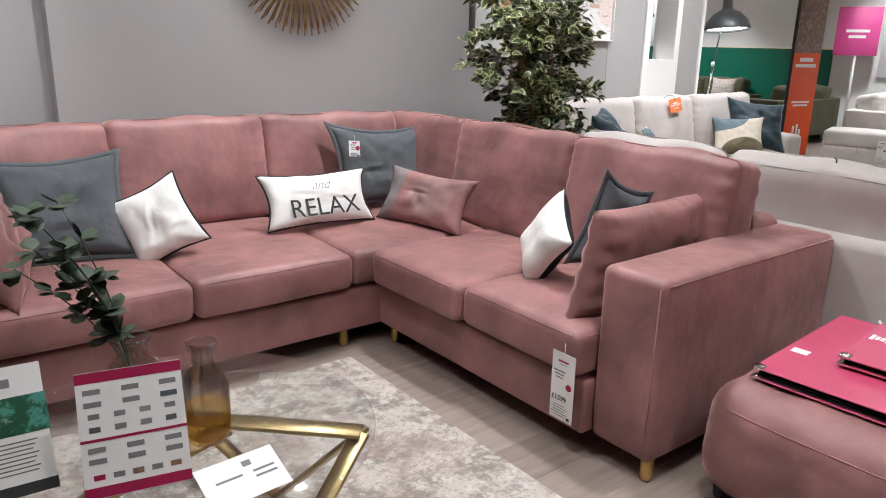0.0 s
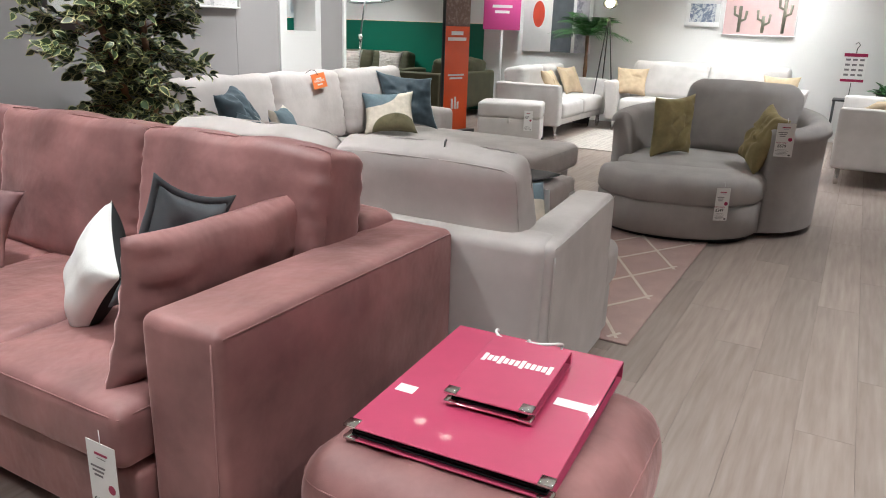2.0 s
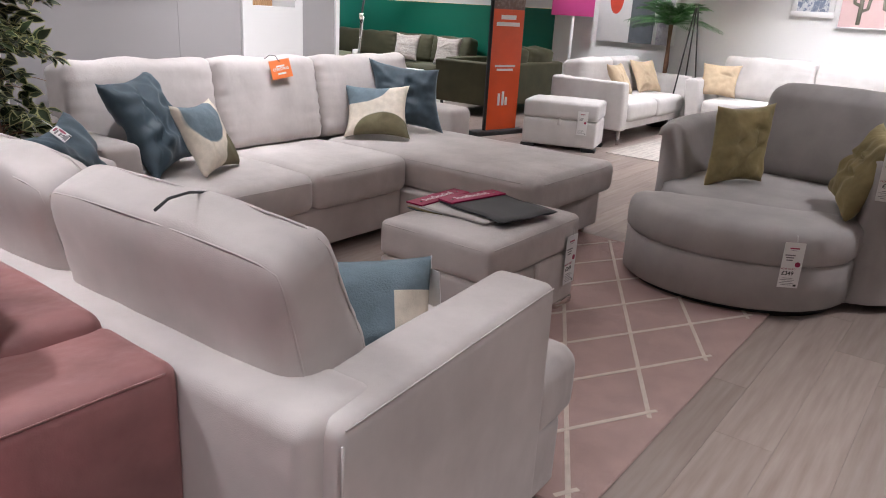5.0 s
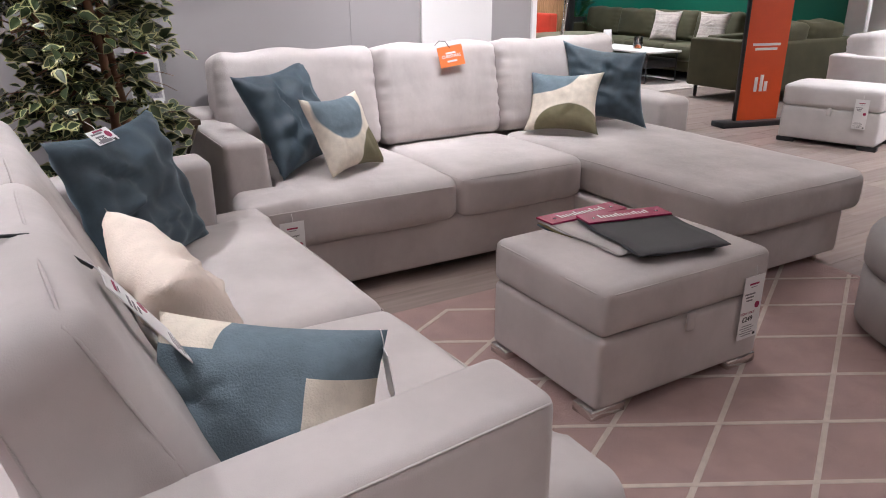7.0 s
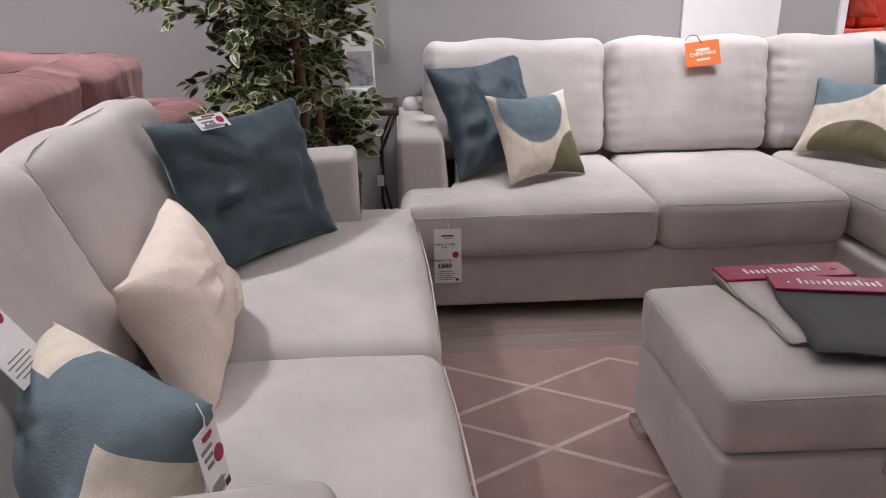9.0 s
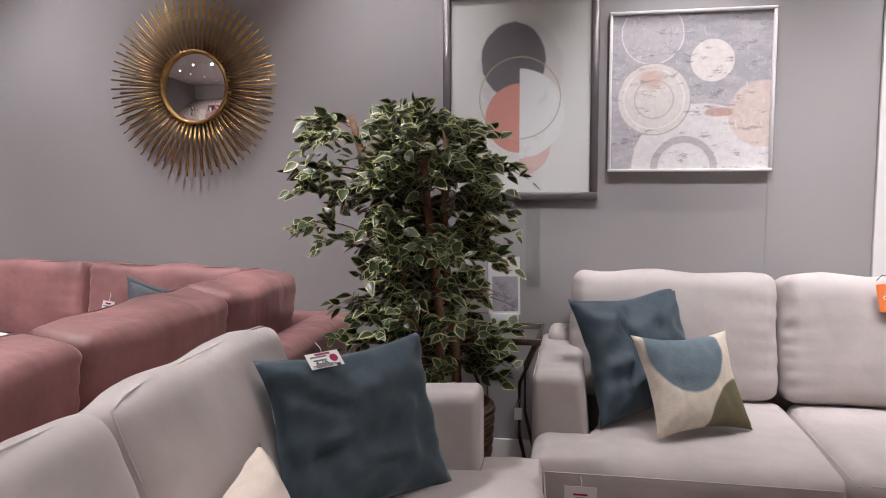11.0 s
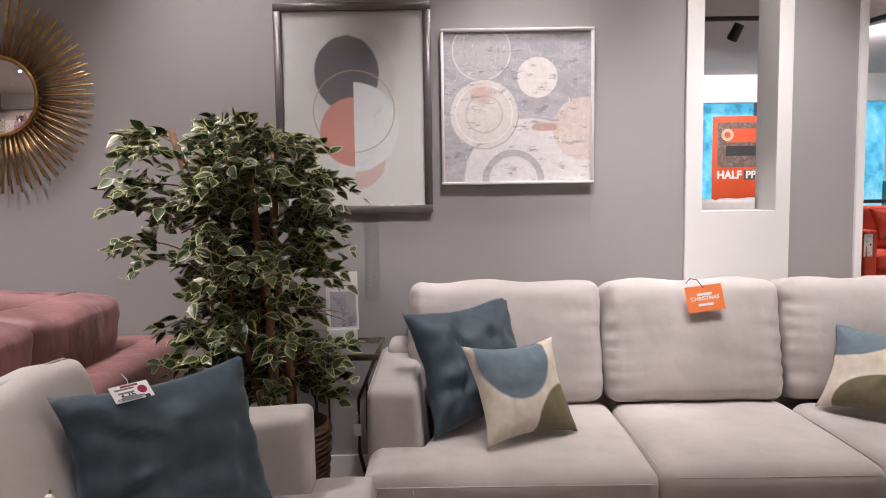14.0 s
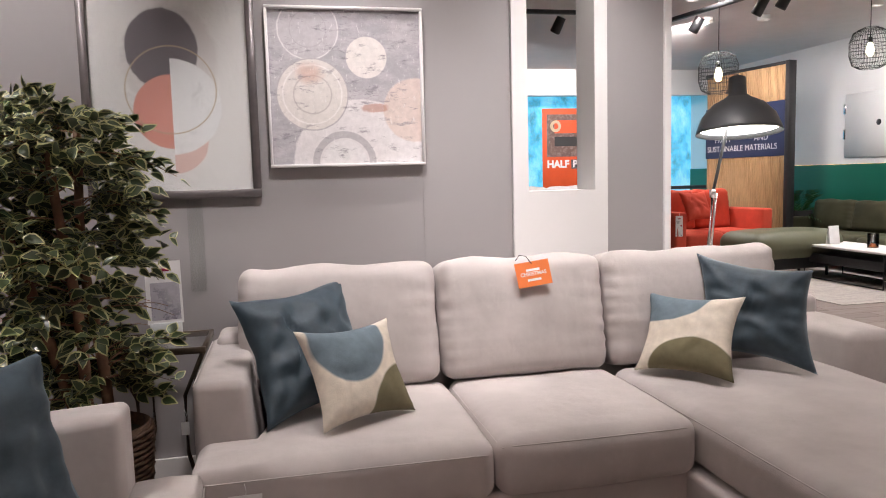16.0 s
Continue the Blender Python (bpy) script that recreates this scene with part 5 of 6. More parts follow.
pillow("ochre velvet cushion propped in swivel chair", (4.46, -2.64, 0.655), (0.3, -0.2, 0.02), (0.12, 0.03, 0.4), 0.40, 0.44, GOLD_FABRIC, 0.16, 72, "ochre cushions", folds=5, crease=0.022, slump=True)
pillow("ochre velvet cushion leaning on swivel chair arm", (4.22, -3.3, 0.65), (0.36, 0.14, 0.06), (0.05, -0.16, 0.4), 0.45, 0.42, GOLD_FABRIC, 0.15, 73, "ochre cushions", folds=5, crease=0.022)
price_tag(facing((3.875, -3.46, 0.8), (0.3, -0.95, 0), (0.05, 0, 1)), "£679", "", 0.11, 0.21, label="white price ticket hung on swivel chair arm")


def half_moon(rings, n=28):
    """A half moon solid: rings of (inset, z); flat side at +x."""
    bm = bmesh.new()
    loops = []
    for inset, z in rings:
        a, b = 0.55 - inset, 0.46 - inset
        pts = [(-b * math.cos(t), a * math.sin(t)) for t in [-math.pi / 2 + math.pi * i / n for i in range(n + 1)]]
        flat = 0.10 - inset
        pts += [(flat * (1 - (2 * i / 8 - 1) ** 6) , a * (1 - 2 * i / 8)) for i in range(9)][1:-1]
        loops.append([bm.verts.new((x, y, z)) for x, y in pts])
    for p, q in zip(loops, loops[1:]):
        for k in range(len(p)):
            bm.faces.new((p[k], q[k], q[(k + 1) % len(p)], p[(k + 1) % len(p)]))
    bm.faces.new(loops[0][::-1])
    bm.faces.new(loops[-1])
    bmesh.ops.recalc_face_normals(bm, faces=bm.faces)
    return bm


hm = thing("half_moon_footstool", pose(3.99, -2.83, 0, 0, 0, 17), "grey woven half moon footstool before swivel chair", "footstool")
part("body", half_moon([(0.02, 0.035), (0.0, 0.05), (0.0, 0.24), (0.012, 0.258)]), FABRIC_GREY, hm)
lid = part("lid", half_moon([(0.012, 0.258), (-0.004, 0.275), (-0.006, 0.34), (0.0, 0.385), (0.025, 0.42), (0.07, 0.435), (0.2, 0.445)]), FABRIC_GREY, hm)
part("plinth", half_moon([(0.05, 0.0), (0.05, 0.036)]), BLACK, hm)
price_tag(facing((3.575, -3.185, 0.40), (0.55, -0.83, 0), (0, 0, 1)), "£349", "", 0.09, 0.21, label="white price ticket hung on half moon footstool")

# ---- variegated ficus in a wicker pot ----
random.seed(21)
fic = thing("potted_ficus", pose(1.40, -0.68, 0), "tall variegated artificial ficus in dark wicker pot", "plant")
pot = part("pot", lathe([(0, 0.0), (0.115, 0.0), (0.125, 0.02), (0.15, 0.4), (0.158, 0.5), (0.148, 0.505), (0.14, 0.46), (0, 0.46)], 28), WICKER, fic, "dark woven wicker pot")
for k in range(24):
    z = 0.02 + 0.02 * k
    r = 0.125 + 0.033 * (z / 0.5)
    part("woven_band", tube([((r + 0.004 + 0.004 * ((i + k) % 2)) * math.cos(math.pi * i / 14), (r + 0.004 + 0.004 * ((i + k) % 2)) * math.sin(math.pi * i / 14), z + 0.004 * ((i + k) % 2)) for i in range(28)], 0.0085, 5, True), WICKER, pot)
part("moss", lathe([(0, 0.475), (0.08, 0.47), (0.139, 0.462)], 20), SOIL, fic)
stems = [((-0.03, 0.0), (-0.09, -0.03), 1.56), ((0.01, 0.03), (-0.03, 0.03), 1.52), ((-0.05, 0.02), (-0.38, 0.02), 1.59)]
stem_pts = []
for (x0, y0), (x1, y1), top in stems:
    pts = [Vector((x0 + (x1 - x0) * s + 0.012 * math.sin(7 * s + x0 * 40), y0 + (y1 - y0) * s + 0.012 * math.cos(6 * s), 0.46 + (top - 0.46) * s)) for s in [i / 12 for i in range(13)]]
    stem_pts.append(pts)
    part("trunk", tube(pts, 0.021, 9, r_end=0.013), BARK, fic)
twigs = bmesh.new()
lv = bmesh.new()


def leaf(bm, p, d, n, size):
    """A pointed leaf, folded along its rib, with a pale margin round a dark middle."""
    side = d.cross(n)
    if side.length < 1e-3:
        return
    side.normalize()
    n = side.cross(d).normalized()
    shape = ((0.0, 0.0), (0.2, 0.23), (0.46, 0.29), (0.76, 0.16), (1.0, 0.0), (0.76, -0.16), (0.46, -0.29), (0.2, -0.23))
    curl, pale = random.uniform(0.02, 0.32), random.uniform(0.66, 0.92)
    outer, inner = [], []
    for l, w in shape:
        outer.append(bm.verts.new(p + d * l * size + side * w * size + n * (abs(w) * 0.3 - curl * l * l) * size))
        l2, w2 = 0.46 + (l - 0.46) * 0.84, w * pale * random.uniform(0.8, 1.1)
        inner.append(bm.verts.new(p + d * l2 * size + side * w2 * size + n * ((abs(w2) * 0.3 - curl * l2 * l2) * size + 0.0003)))
    bm.faces.new((inner[0], inner[1], inner[2], inner[3], inner[4])).material_index = 0
    bm.faces.new((inner[4], inner[5], inner[6], inner[7], inner[0])).material_index = 0
    for k in range(8):
        bm.faces.new((outer[k], outer[(k + 1) % 8], inner[(k + 1) % 8], inner[k])).material_index = 1


for k in range(390):
    z = random.choice((random.uniform(0.56, 0.9), random.uniform(0.8, 1.15), random.uniform(1.05, 1.4), random.uniform(1.35, 1.58)))
    pts = random.choice(stem_pts)
    base = min(pts, key=lambda q: abs(q.z - z)).copy()
    base.z = min(z, pts[-1].z)
    if z < 1.3 and pts is stem_pts[2]:
        base.x -= 0.1
    reach = np.interp(z, [0.6, 0.8, 1.0, 1.15, 1.3, 1.45, 1.6], [0.28, 0.38, 0.36, 0.32, 0.38, 0.37, 0.22]) * random.uniform(0.6, 1.1)
    a = random.uniform(0, 2 * math.pi)
    if z < 1.48 and math.sin(a) < -0.3 and random.random() < 0.68:
        continue
    d = Vector((math.cos(a), 0.8 * math.sin(a), random.uniform(0.15, 0.75))).normalized()
    path = [base + d * reach * s + Vector((0, 0, -0.45 * reach * s * s)) for s in [i / 6 for i in range(7)]]
    if path[-1].y > 0.6 or not (-0.51 if path[-1].z < 1.15 else -0.66) < path[-1].x < (0.25 if z < 1.2 else 0.31):
        continue
    if k % 2 == 0:
        twigs = merge(twigs, tube(path, 0.003, 4, r_end=0.001))
    for s in range(16):
        f = 0.38 + 0.62 * s / 15
        i = min(5, int(f * 6))
        p = path[i].lerp(path[i + 1], f * 6 - i) + Vector([random.uniform(-0.018, 0.018) for _ in range(3)])
        out = 1 if s % 2 else -1
        dd = (d * 0.75 + Vector((-d.y, d.x, 0)) * out * random.uniform(0.3, 1.0) + Vector((random.uniform(-0.3, 0.3), random.uniform(-0.3, 0.3), random.uniform(-0.95, 0.35)))).normalized()
        nn = Vector((random.uniform(-0.7, 0.7), random.uniform(-1.3, 0.3), random.uniform(0.4, 1.0)))
        if 0.78 < p.z < 1.0 and p.x > 0.07 + random.uniform(-0.03, 0.03):  # bare stretch above the side table
            continue
        leaf(lv, p, dd, nn, random.uniform(0.045, 0.076))
tagged(part("twig_stuff", twigs, BARK, fic), kind="stuff")
tagged(part("foliage", lv, [LEAF, LEAF_EDGE], fic, "dark green leaves with cream margins"), kind="stuff")

# ---- on the grey wall ----
mr = thing("sunburst_mirror", facing((0.02, -0.022, 1.80), (1, 0, 0), (0, 0, 1)), "round sunburst mirror with gold metal rays", "mirror")
part("mirror_glass", lathe([(0.0, 0.02), (0.165, 0.02), (0.17, 0.014), (0, 0.014)], 48), MIRROR, mr)
part("rim", tube([(0.172 * math.cos(a), 0.172 * math.sin(a), 0.018) for a in [2 * math.pi * i / 48 for i in range(48)]], 0.009, 8, True), AGED_GOLD, mr)
part("backing", lathe([(0, 0.0), (0.19, 0.0), (0.19, 0.012), (0, 0.012)], 40), ANTIQUE, mr)
rays = [tube([(0.178, 0, 0.012), (0.26, 0, 0.03), (L, 0, 0.034)], 0.0046, 5) for L in (0.435, 0.40)]
metas = []
for bm in rays:
    o = part("ray", bm, AGED_GOLD, mr)
    metas.append(o)
n_rays = 120
for k in range(2, n_rays):
    o = metas[k % 2].copy()
    scene.collection.objects.link(o)
    o.parent = mr
    o.matrix_local = pose(0, 0, 0, 0, 0, 360 * k / n_rays) @ pose(0, 0, -0.004 * (k % 2), 0, 2.5 * (k % 2), 0)
metas[1].matrix_local = pose(0, 0, 0, 0, 0, 360 / n_rays)


def framed(m, w, h, d, bar_w, frame_mat, art, label, name="picture", mount=0.0, glazed=False):
    t = thing(name, m, label, "picture", "pictures on the grey wall")
    for x0, x1, y0, y1 in ((-w / 2, w / 2, h / 2 - bar_w, h / 2), (-w / 2, w / 2, -h / 2, -h / 2 + bar_w), (-w / 2, -w / 2 + bar_w, -h / 2 + bar_w, h / 2 - bar_w), (w / 2 - bar_w, w / 2, -h / 2 + bar_w, h / 2 - bar_w)):
        part("frame", box(x0, x1, y0, y1, 0, d, 0.0025, 1), frame_mat, t)
    part("artwork", box(-w / 2 + bar_w, w / 2 - bar_w, -h / 2 + bar_w, h / 2 - bar_w, 0.002, d * 0.55), art, t, smooth=False)
    if glazed:
        g = part("glazing", box(-w / 2 + bar_w, w / 2 - bar_w, -h / 2 + bar_w, h / 2 - bar_w, d * 0.72, d * 0.72 + 0.002), PANE, t, smooth=False)
        g.visible_shadow = False
    return t


PEWTER = surface("pewter_frame", (0.17, 0.155, 0.155), 0.35, 0.1, 15, metal=0.6)
FRAME_WHITE = surface("white_frame", (0.74, 0.73, 0.72), 0.5, 0.03)
framed(facing((1.603, -0.002, 1.722), (1, 0, 0), (0.003, 0, 1)), 0.70, 0.935, 0.03, 0.035, PEWTER, ART_MARBLE, "abstract marble and blush print in pewter frame", glazed=True)
framed(facing((2.338, -0.002, 1.722), (1, 0, 0), (0, 0, 1)), 0.685, 0.69, 0.04, 0.013, FRAME_WHITE, ART_DISCS, "square canvas of grey and cream discs, white frame")
tagged(part("wall_panel", box(1.635, 1.70, -0.006, -0.001, 0.85, 1.28, 0.001, 1), PANE), "narrow clear acrylic holder on grey wall", "holder")

# side table with leaflet
sd = thing("side_table", pose(1.56, -0.3, 0), "small dark bronze side table with glass top", "side table")
for x0, x1, y0, y1 in ((-0.17, 0.17, -0.17, -0.155), (-0.17, 0.17, 0.155, 0.17), (-0.17, -0.155, -0.155, 0.155), (0.155, 0.17, -0.155, 0.155)):
    part("rail", box(x0, x1, y0, y1, 0.68, 0.705, 0.002, 1), BRONZE, sd)
part("glass_top", box(-0.155, 0.155, -0.155, 0.155, 0.696, 0.703), PANE, sd, smooth=False).visible_shadow = False
for x in (-0.155, 0.155):
    for y in (-0.155, 0.155):
        s = -1 if x > 0 else 1
        part("leg", tube([(x, y, 0.68), (x + s * 0.07, y, 0.52), (x + s * 0.07, y, 0.3), (x, y, 0.0)], 0.008, 6), BRONZE, sd)
tk = thing("table_tag", facing((1.64, -0.466, 0.42), (1, 0, 0), (0, 0, 1)), "small white swing tag on bronze table leg", "tag")
part("card", box(-0.015, 0.015, -0.05, 0, 0, 0.001), CARD, tk, smooth=False)
part("loop", tube([(0, 0, 0), (0.006, 0.03, 0), (0, 0.05, 0.003)], 0.001, 4), PLASTIC_WHITE, tk)
ls = thing("leaflet", facing((1.565, -0.27, 0.705), (1, 0.05, 0.02), (0, 0.1, 1)), "white leaflet with sofa photo standing on side table", "leaflet")
part("card", box(-0.068, 0.068, 0.06, 0.31, -0.001, 0.001), CARD, ls, smooth=False)
bar(ls, 0, 0.275, 0.05, 0.012, MAGENTA_DARK, name="logo_bar")
bar(ls, 0, 0.25, 0.07, 0.003, INK)
bar(ls, 0.004, 0.15, 0.11, 0.15, SCENE_PRINT, name="photo")
part("stand", box(-0.06, 0.06, 0.0, 0.065, -0.02, 0.01, 0.002, 1), ACRYLIC, ls)

# ---- tall desk-style floor lamp behind the lounger ----
fl = thing("floor_lamp", pose(4.185, 0.02, 0), "graphite dome floor lamp with chrome jointed stand, lit", "floor lamp")
part("foot", lathe([(0, 0), (0.15, 0), (0.15, 0.018), (0.03, 0.03), (0, 0.03)], 32), PAINT_GREY, fl)
part("pole", tube([(0, 0, 0.02), (-0.04, 0, 0.95), (-0.02, 0, 1.2)], 0.009, 8), CHROME, fl)
part("pole", tube([(0.03, 0.02, 0.02), (-0.01, 0.02, 0.95), (0.0, 0.0, 1.2)], 0.006, 8), CHROME, fl)
part("joint", moved(lathe([(0, -0.02), (0.016, -0.02), (0.016, 0.02), (0, 0.02)], 12), pose(-0.02, 0, 1.2)), CHROME, fl)
part("arm", tube([(-0.02, 0, 1.2), (0.05, 0, 1.5), (0.1, 0.02, 1.72)], 0.008, 8), PAINT_GREY, fl)
sh = part("shade", moved(lathe([(0.02, 0.33), (0.045, 0.32), (0.05, 0.22), (0.075, 0.2), (0.14, 0.165), (0.2, 0.1), (0.232, 0.02), (0.236, 0.0), (0.23, 0.0), (0.224, 0.02), (0.19, 0.095), (0.13, 0.155), (0.05, 0.185), (0, 0.19)], 40), pose(0.11, -0.02, 1.50, -7, 2, 0) @ Matrix.Scale(0.88, 4)), PAINT_GREY, fl, "graphite lacquered dome shade")
part("diffuser", moved(lathe([(0, 0.03), (0.216, 0.03), (0.216, 0.026), (0, 0.026)], 40), pose(0.11, -0.02, 1.50, -7, 2, 0) @ Matrix.Scale(0.88, 4)), LAMP_WHITE, sh, "lit white lamp inside")

# ---- room behind the wall ----
pn = thing("slat_panel", pose(8.435, 5.945, 0, 0, 0, -80.6), "tall oak slat display panel with navy band", "display panel")
part("backing", box(-0.75, 0.75, 0.02, 0.06, 0, 2.68), BLACK, pn, smooth=False)
part("edge", box(0.75, 0.81, -0.05, 0.08, 0, 2.72, 0.003, 1), BLACK, pn)
part("edge", box(-0.75, 0.75, -0.03, 0.08, 2.68, 2.72, 0.003, 1), BLACK, pn)
for k in range(38):
    x = -0.73 + 1.48 * k / 38
    for z0, z1 in ((0, 1.49), (2.22, 2.68)):
        part("slat", box(x, x + 0.026, -0.015, 0.02, z0, z1, 0.002, 1), OAK, pn, smooth=False)
nv = part("navy_band", box(-0.75, 0.75, -0.02, 0.02, 1.49, 2.22), NAVY, pn, "navy sign board", smooth=False)
for txt, z in (("FROM              AND", 1.75), ("SUSTAINABLE MATERIALS", 1.62)):
    lettering(txt, 0.115, CARD, nv, facing((-0.05, -0.022, z), (1, 0, 0), (0, 0, 1)))


def pendant(x, y, z, label):
    t = thing("pendant_lamp", pose(x, y, z), label, "pendant lamp", "cage pendant lamps")
    prof = [(0.06, 0.18), (0.135, 0.14), (0.165, 0.06), (0.165, -0.06), (0.14, -0.14), (0.08, -0.175)]
    for k in range(44):
        a = 2 * math.pi * k / 44
        part("wire", tube([(r * math.cos(a), r * math.sin(a), h) for r, h in prof], 0.0016, 4), BLACK, t)
    fine = [(0.06, 0.18), (0.1, 0.162), (0.135, 0.14), (0.15, 0.1)] + [(0.165, 0.06 - 0.03 * k) for k in range(5)] + [(0.15, -0.1), (0.14, -0.14), (0.11, -0.16), (0.08, -0.175)]
    for r, h in fine:
        part("hoop", tube([(r * math.cos(a), r * math.sin(a), h) for a in [2 * math.pi * i / 32 for i in range(32)]], 0.0018, 4, True), BLACK, t)
    part("bulb", lathe([(0, -0.07), (0.02, -0.06), (0.032, -0.02), (0.022, 0.03), (0.012, 0.05), (0, 0.05)], 14), BULB, t)
    part("holder", lathe([(0, 0.05), (0.016, 0.05), (0.016, 0.1), (0, 0.1)], 10), BLACK, t)
    part("cable", tube([(0, 0, 0.1), (0, 0, CEIL - z)], 0.004, 6), BLACK, t)
    return t


pendant(5.76, 2.45, 2.15, "round black wire cage pendant lamp, lit")
pendant(7.15, 2.3, 2.35, "round black wire cage pendant lamp, lit")


def track(x0, y0, x1, y1, z, heads, label):
    t = thing("track_light", pose(0, 0, 0), label, "track light", "track lights")
    part("rail", flat_bar((x0, y0, z), (x1, y1, z), 0.04, 0.035), BLACK, t)
    for s in (0.02, 0.98):
        part("hanger", tube([(x0 + (x1 - x0) * s, y0 + (y1 - y0) * s, z), (x0 + (x1 - x0) * s, y0 + (y1 - y0) * s, CEIL)], 0.006, 5), BLACK, t)
    for f in heads:
        x, y = x0 + (x1 - x0) * f, y0 + (y1 - y0) * f
        part("lamp_head", moved(lathe([(0, 0.07), (0.04, 0.07), (0.045, -0.06), (0.04, -0.07), (0.038, -0.05), (0, -0.05)], 16), pose(x, y, z - 0.11, 25, 20, 0)), BLACK, t)
        part("lens", moved(lathe([(0, -0.052), (0.037, -0.052), (0.037, -0.056), (0, -0.056)], 16), pose(x, y, z - 0.11, 25, 20, 0)), LED, t)
    return t


track(2.5, 2.85, 5.2, 2.82, 2.72, (0.3, 0.72), "black ceiling track with two spotlights")
track(5.6, 3.25, 6.05, 0.9, 2.72, (0.23, 0.53, 0.63), "black ceiling track with three spotlights")

po = thing("window_poster", facing((6.92, 8.61, 1.72), (1, 0, 0), (0, 0, 1)), "large orange sale poster hung in shop window", "poster")
part("sheet", box(-0.52, 0.52, -0.7, 0.72, -0.004, 0.004), ORANGE_RED, po, smooth=False)
part("photo", box(-0.44, 0.44, -0.1, 0.62, 0.004, 0.007), BRICK_PRINT, po, "printed dark red living room photo", smooth=False)
part("photo_sofa", box(-0.3, 0.44, 0.08, 0.24, 0.007, 0.01), INK_BLACK, po, smooth=False)
part("photo_rug", box(-0.3, 0.44, 0.3, 0.52, 0.007, 0.009), ORANGE_RED, po, smooth=False)
part("photo_ring", moved(lathe([(0.05, 0.0), (0.1, 0.0), (0.1, 0.003), (0.05, 0.003)], 20), pose(-0.28, 0.42, 0.008)), TAN_FABRIC, po, smooth=False)
part("word_panel", box(0.0, 0.48, -0.31, -0.15, 0.004, 0.006), SLATE, po, "slate blue word panel", smooth=False)
lettering("HALF", 0.17, CARD, po, pose(-0.24, -0.23, 0.007), bold=0.008)
lettering("PRICE", 0.165, CARD, po, pose(0.24, -0.23, 0.007), bold=0.006)

rs = sofa("red_sofa", "brick red fabric two seat sofa before the shop window", pose(7.54, 5.55, 0, 0, 0, 8), 1.55, 0.9, RED, 0.17, 0.8, 0.52, 1.05, [-0.6, 0.0, 0.6], [-0.6, 0.0, 0.6], 0.0, BLACK, 0.1, category="sofa")
sofa("pale_sofa", "pale grey high-backed sofa before the shop window", pose(6.15, 7.95, 0, 0, 0, 180), 2.2, 0.8, FABRIC_COOL, 0.16, 0.8, 0.5, 1.12, [-0.9, 0.0, 0.9], [-0.9, 0.0, 0.9], 0.0, BLACK, 0.12, category="sofa", frame_z=1.1)
pillow("brick red cushion on the red sofa", (7.3, 5.3, 0.86), (0.42, 0.1, 0), (0, 0.2, 0.4), 0.45, 0.42, RED, 0.14, 81)
price_tag(facing((6.88, 5.0, 0.76), (1, 0, 0), (0, 0, 1)), "", "", 0.1, 0.26, label="white price ticket on red sofa arm", now=False)
of = thing("footstool", pose(8.0, 4.55, 0, 0, 0, 6), "padded olive green leather footstool on dark frame", "footstool")
part("cushion_top", moved(soft(1.35, 0.7, 0.3, 0.12, (0.02, 0.02, 0.04), 0.004, 82), pose(0, 0, 0.4)), OLIVE_LEATHER, of)
part("frame", box(-0.6, 0.6, -0.3, 0.3, 0.12, 0.25, 0.01), BLACK, of)
for x in (-0.5, 0.5):
    for y in (-0.22, 0.22):
        part("leg", leg_bm(x, y, 0, 0.13, 0.018), BLACK, of)
cabinet = thing("wall_cabinet", facing((9.79, 5.0, 1.9), (0, -1, 0), (0, 0, 1)), "white flush service panel with round lock", "panel")
part("door", box(-0.6, 0.6, -0.45, 0.42, 0, 0.008, 0.002, 1), WALL_WHITE, cabinet)
part("lock", lathe([(0, 0.012), (0.04, 0.012), (0.04, 0.0)], 16), BLACK, cabinet)
for y in (-0.2, 0.15):
    part("hinge", box(-0.62, -0.58, y, y + 0.14, 0.004, 0.02, 0.002, 1), CHROME, cabinet)

sofa("olive_sofa", "olive velvet sofa along the emerald wall", pose(9.3, 4.3, 0, 0, 0, -90), 3.4, 0.92, OLIVE, 0.2, 0.62, 0.46, 0.86, [-1.5, -0.75, 0, 0.75, 1.5], [-1.5, -0.75, 0, 0.75, 1.5], 0.0, BLACK, 0.12, "olive sofas")
sofa("olive_sofa", "olive velvet sofa seen from its padded arm", pose(8.75, 1.75, 0, 0, 0, 180), 1.75, 0.95, OLIVE, 0.22, 0.66, 0.46, 0.84, [-0.65, 0.0, 0.65], [-0.65, 0.0, 0.65], 0.0, BLACK, 0.14, "olive sofas")
pillow("pale patterned cushion on olive sofa", (9.1, 3.75, 0.68), (0.1, -0.42, 0), (0.12, 0, 0.36), 0.42, 0.42, RUG_PALE, 0.13, 84, "olive cushions")
pillow("pale patterned cushion on olive sofa", (9.1, 2.95, 0.68), (0.1, -0.42, 0), (0.12, 0, 0.36), 0.42, 0.42, RUG_PALE, 0.13, 85, "olive cushions")
ct = thing("low_table", pose(8.45, 3.75, 0), "white topped low table on thin black frame", "coffee table")
part("tabletop", box(-0.3, 0.3, -0.65, 0.65, 0.385, 0.41, 0.004), CARD, ct)
for x in (-0.27, 0.27):
    part("frame", tube([(x, -0.6, 0.385), (x, -0.6, 0.01), (x, 0.6, 0.01), (x, 0.6, 0.385)], 0.01, 6), BLACK, ct)
part("shelf", box(-0.27, 0.27, -0.6, 0.6, 0.2, 0.3, 0.004), BLACK, ct)
tc = thing("tent_card", pose(8.4, 4.15, 0.41), "white folded tent card on low table", "card")
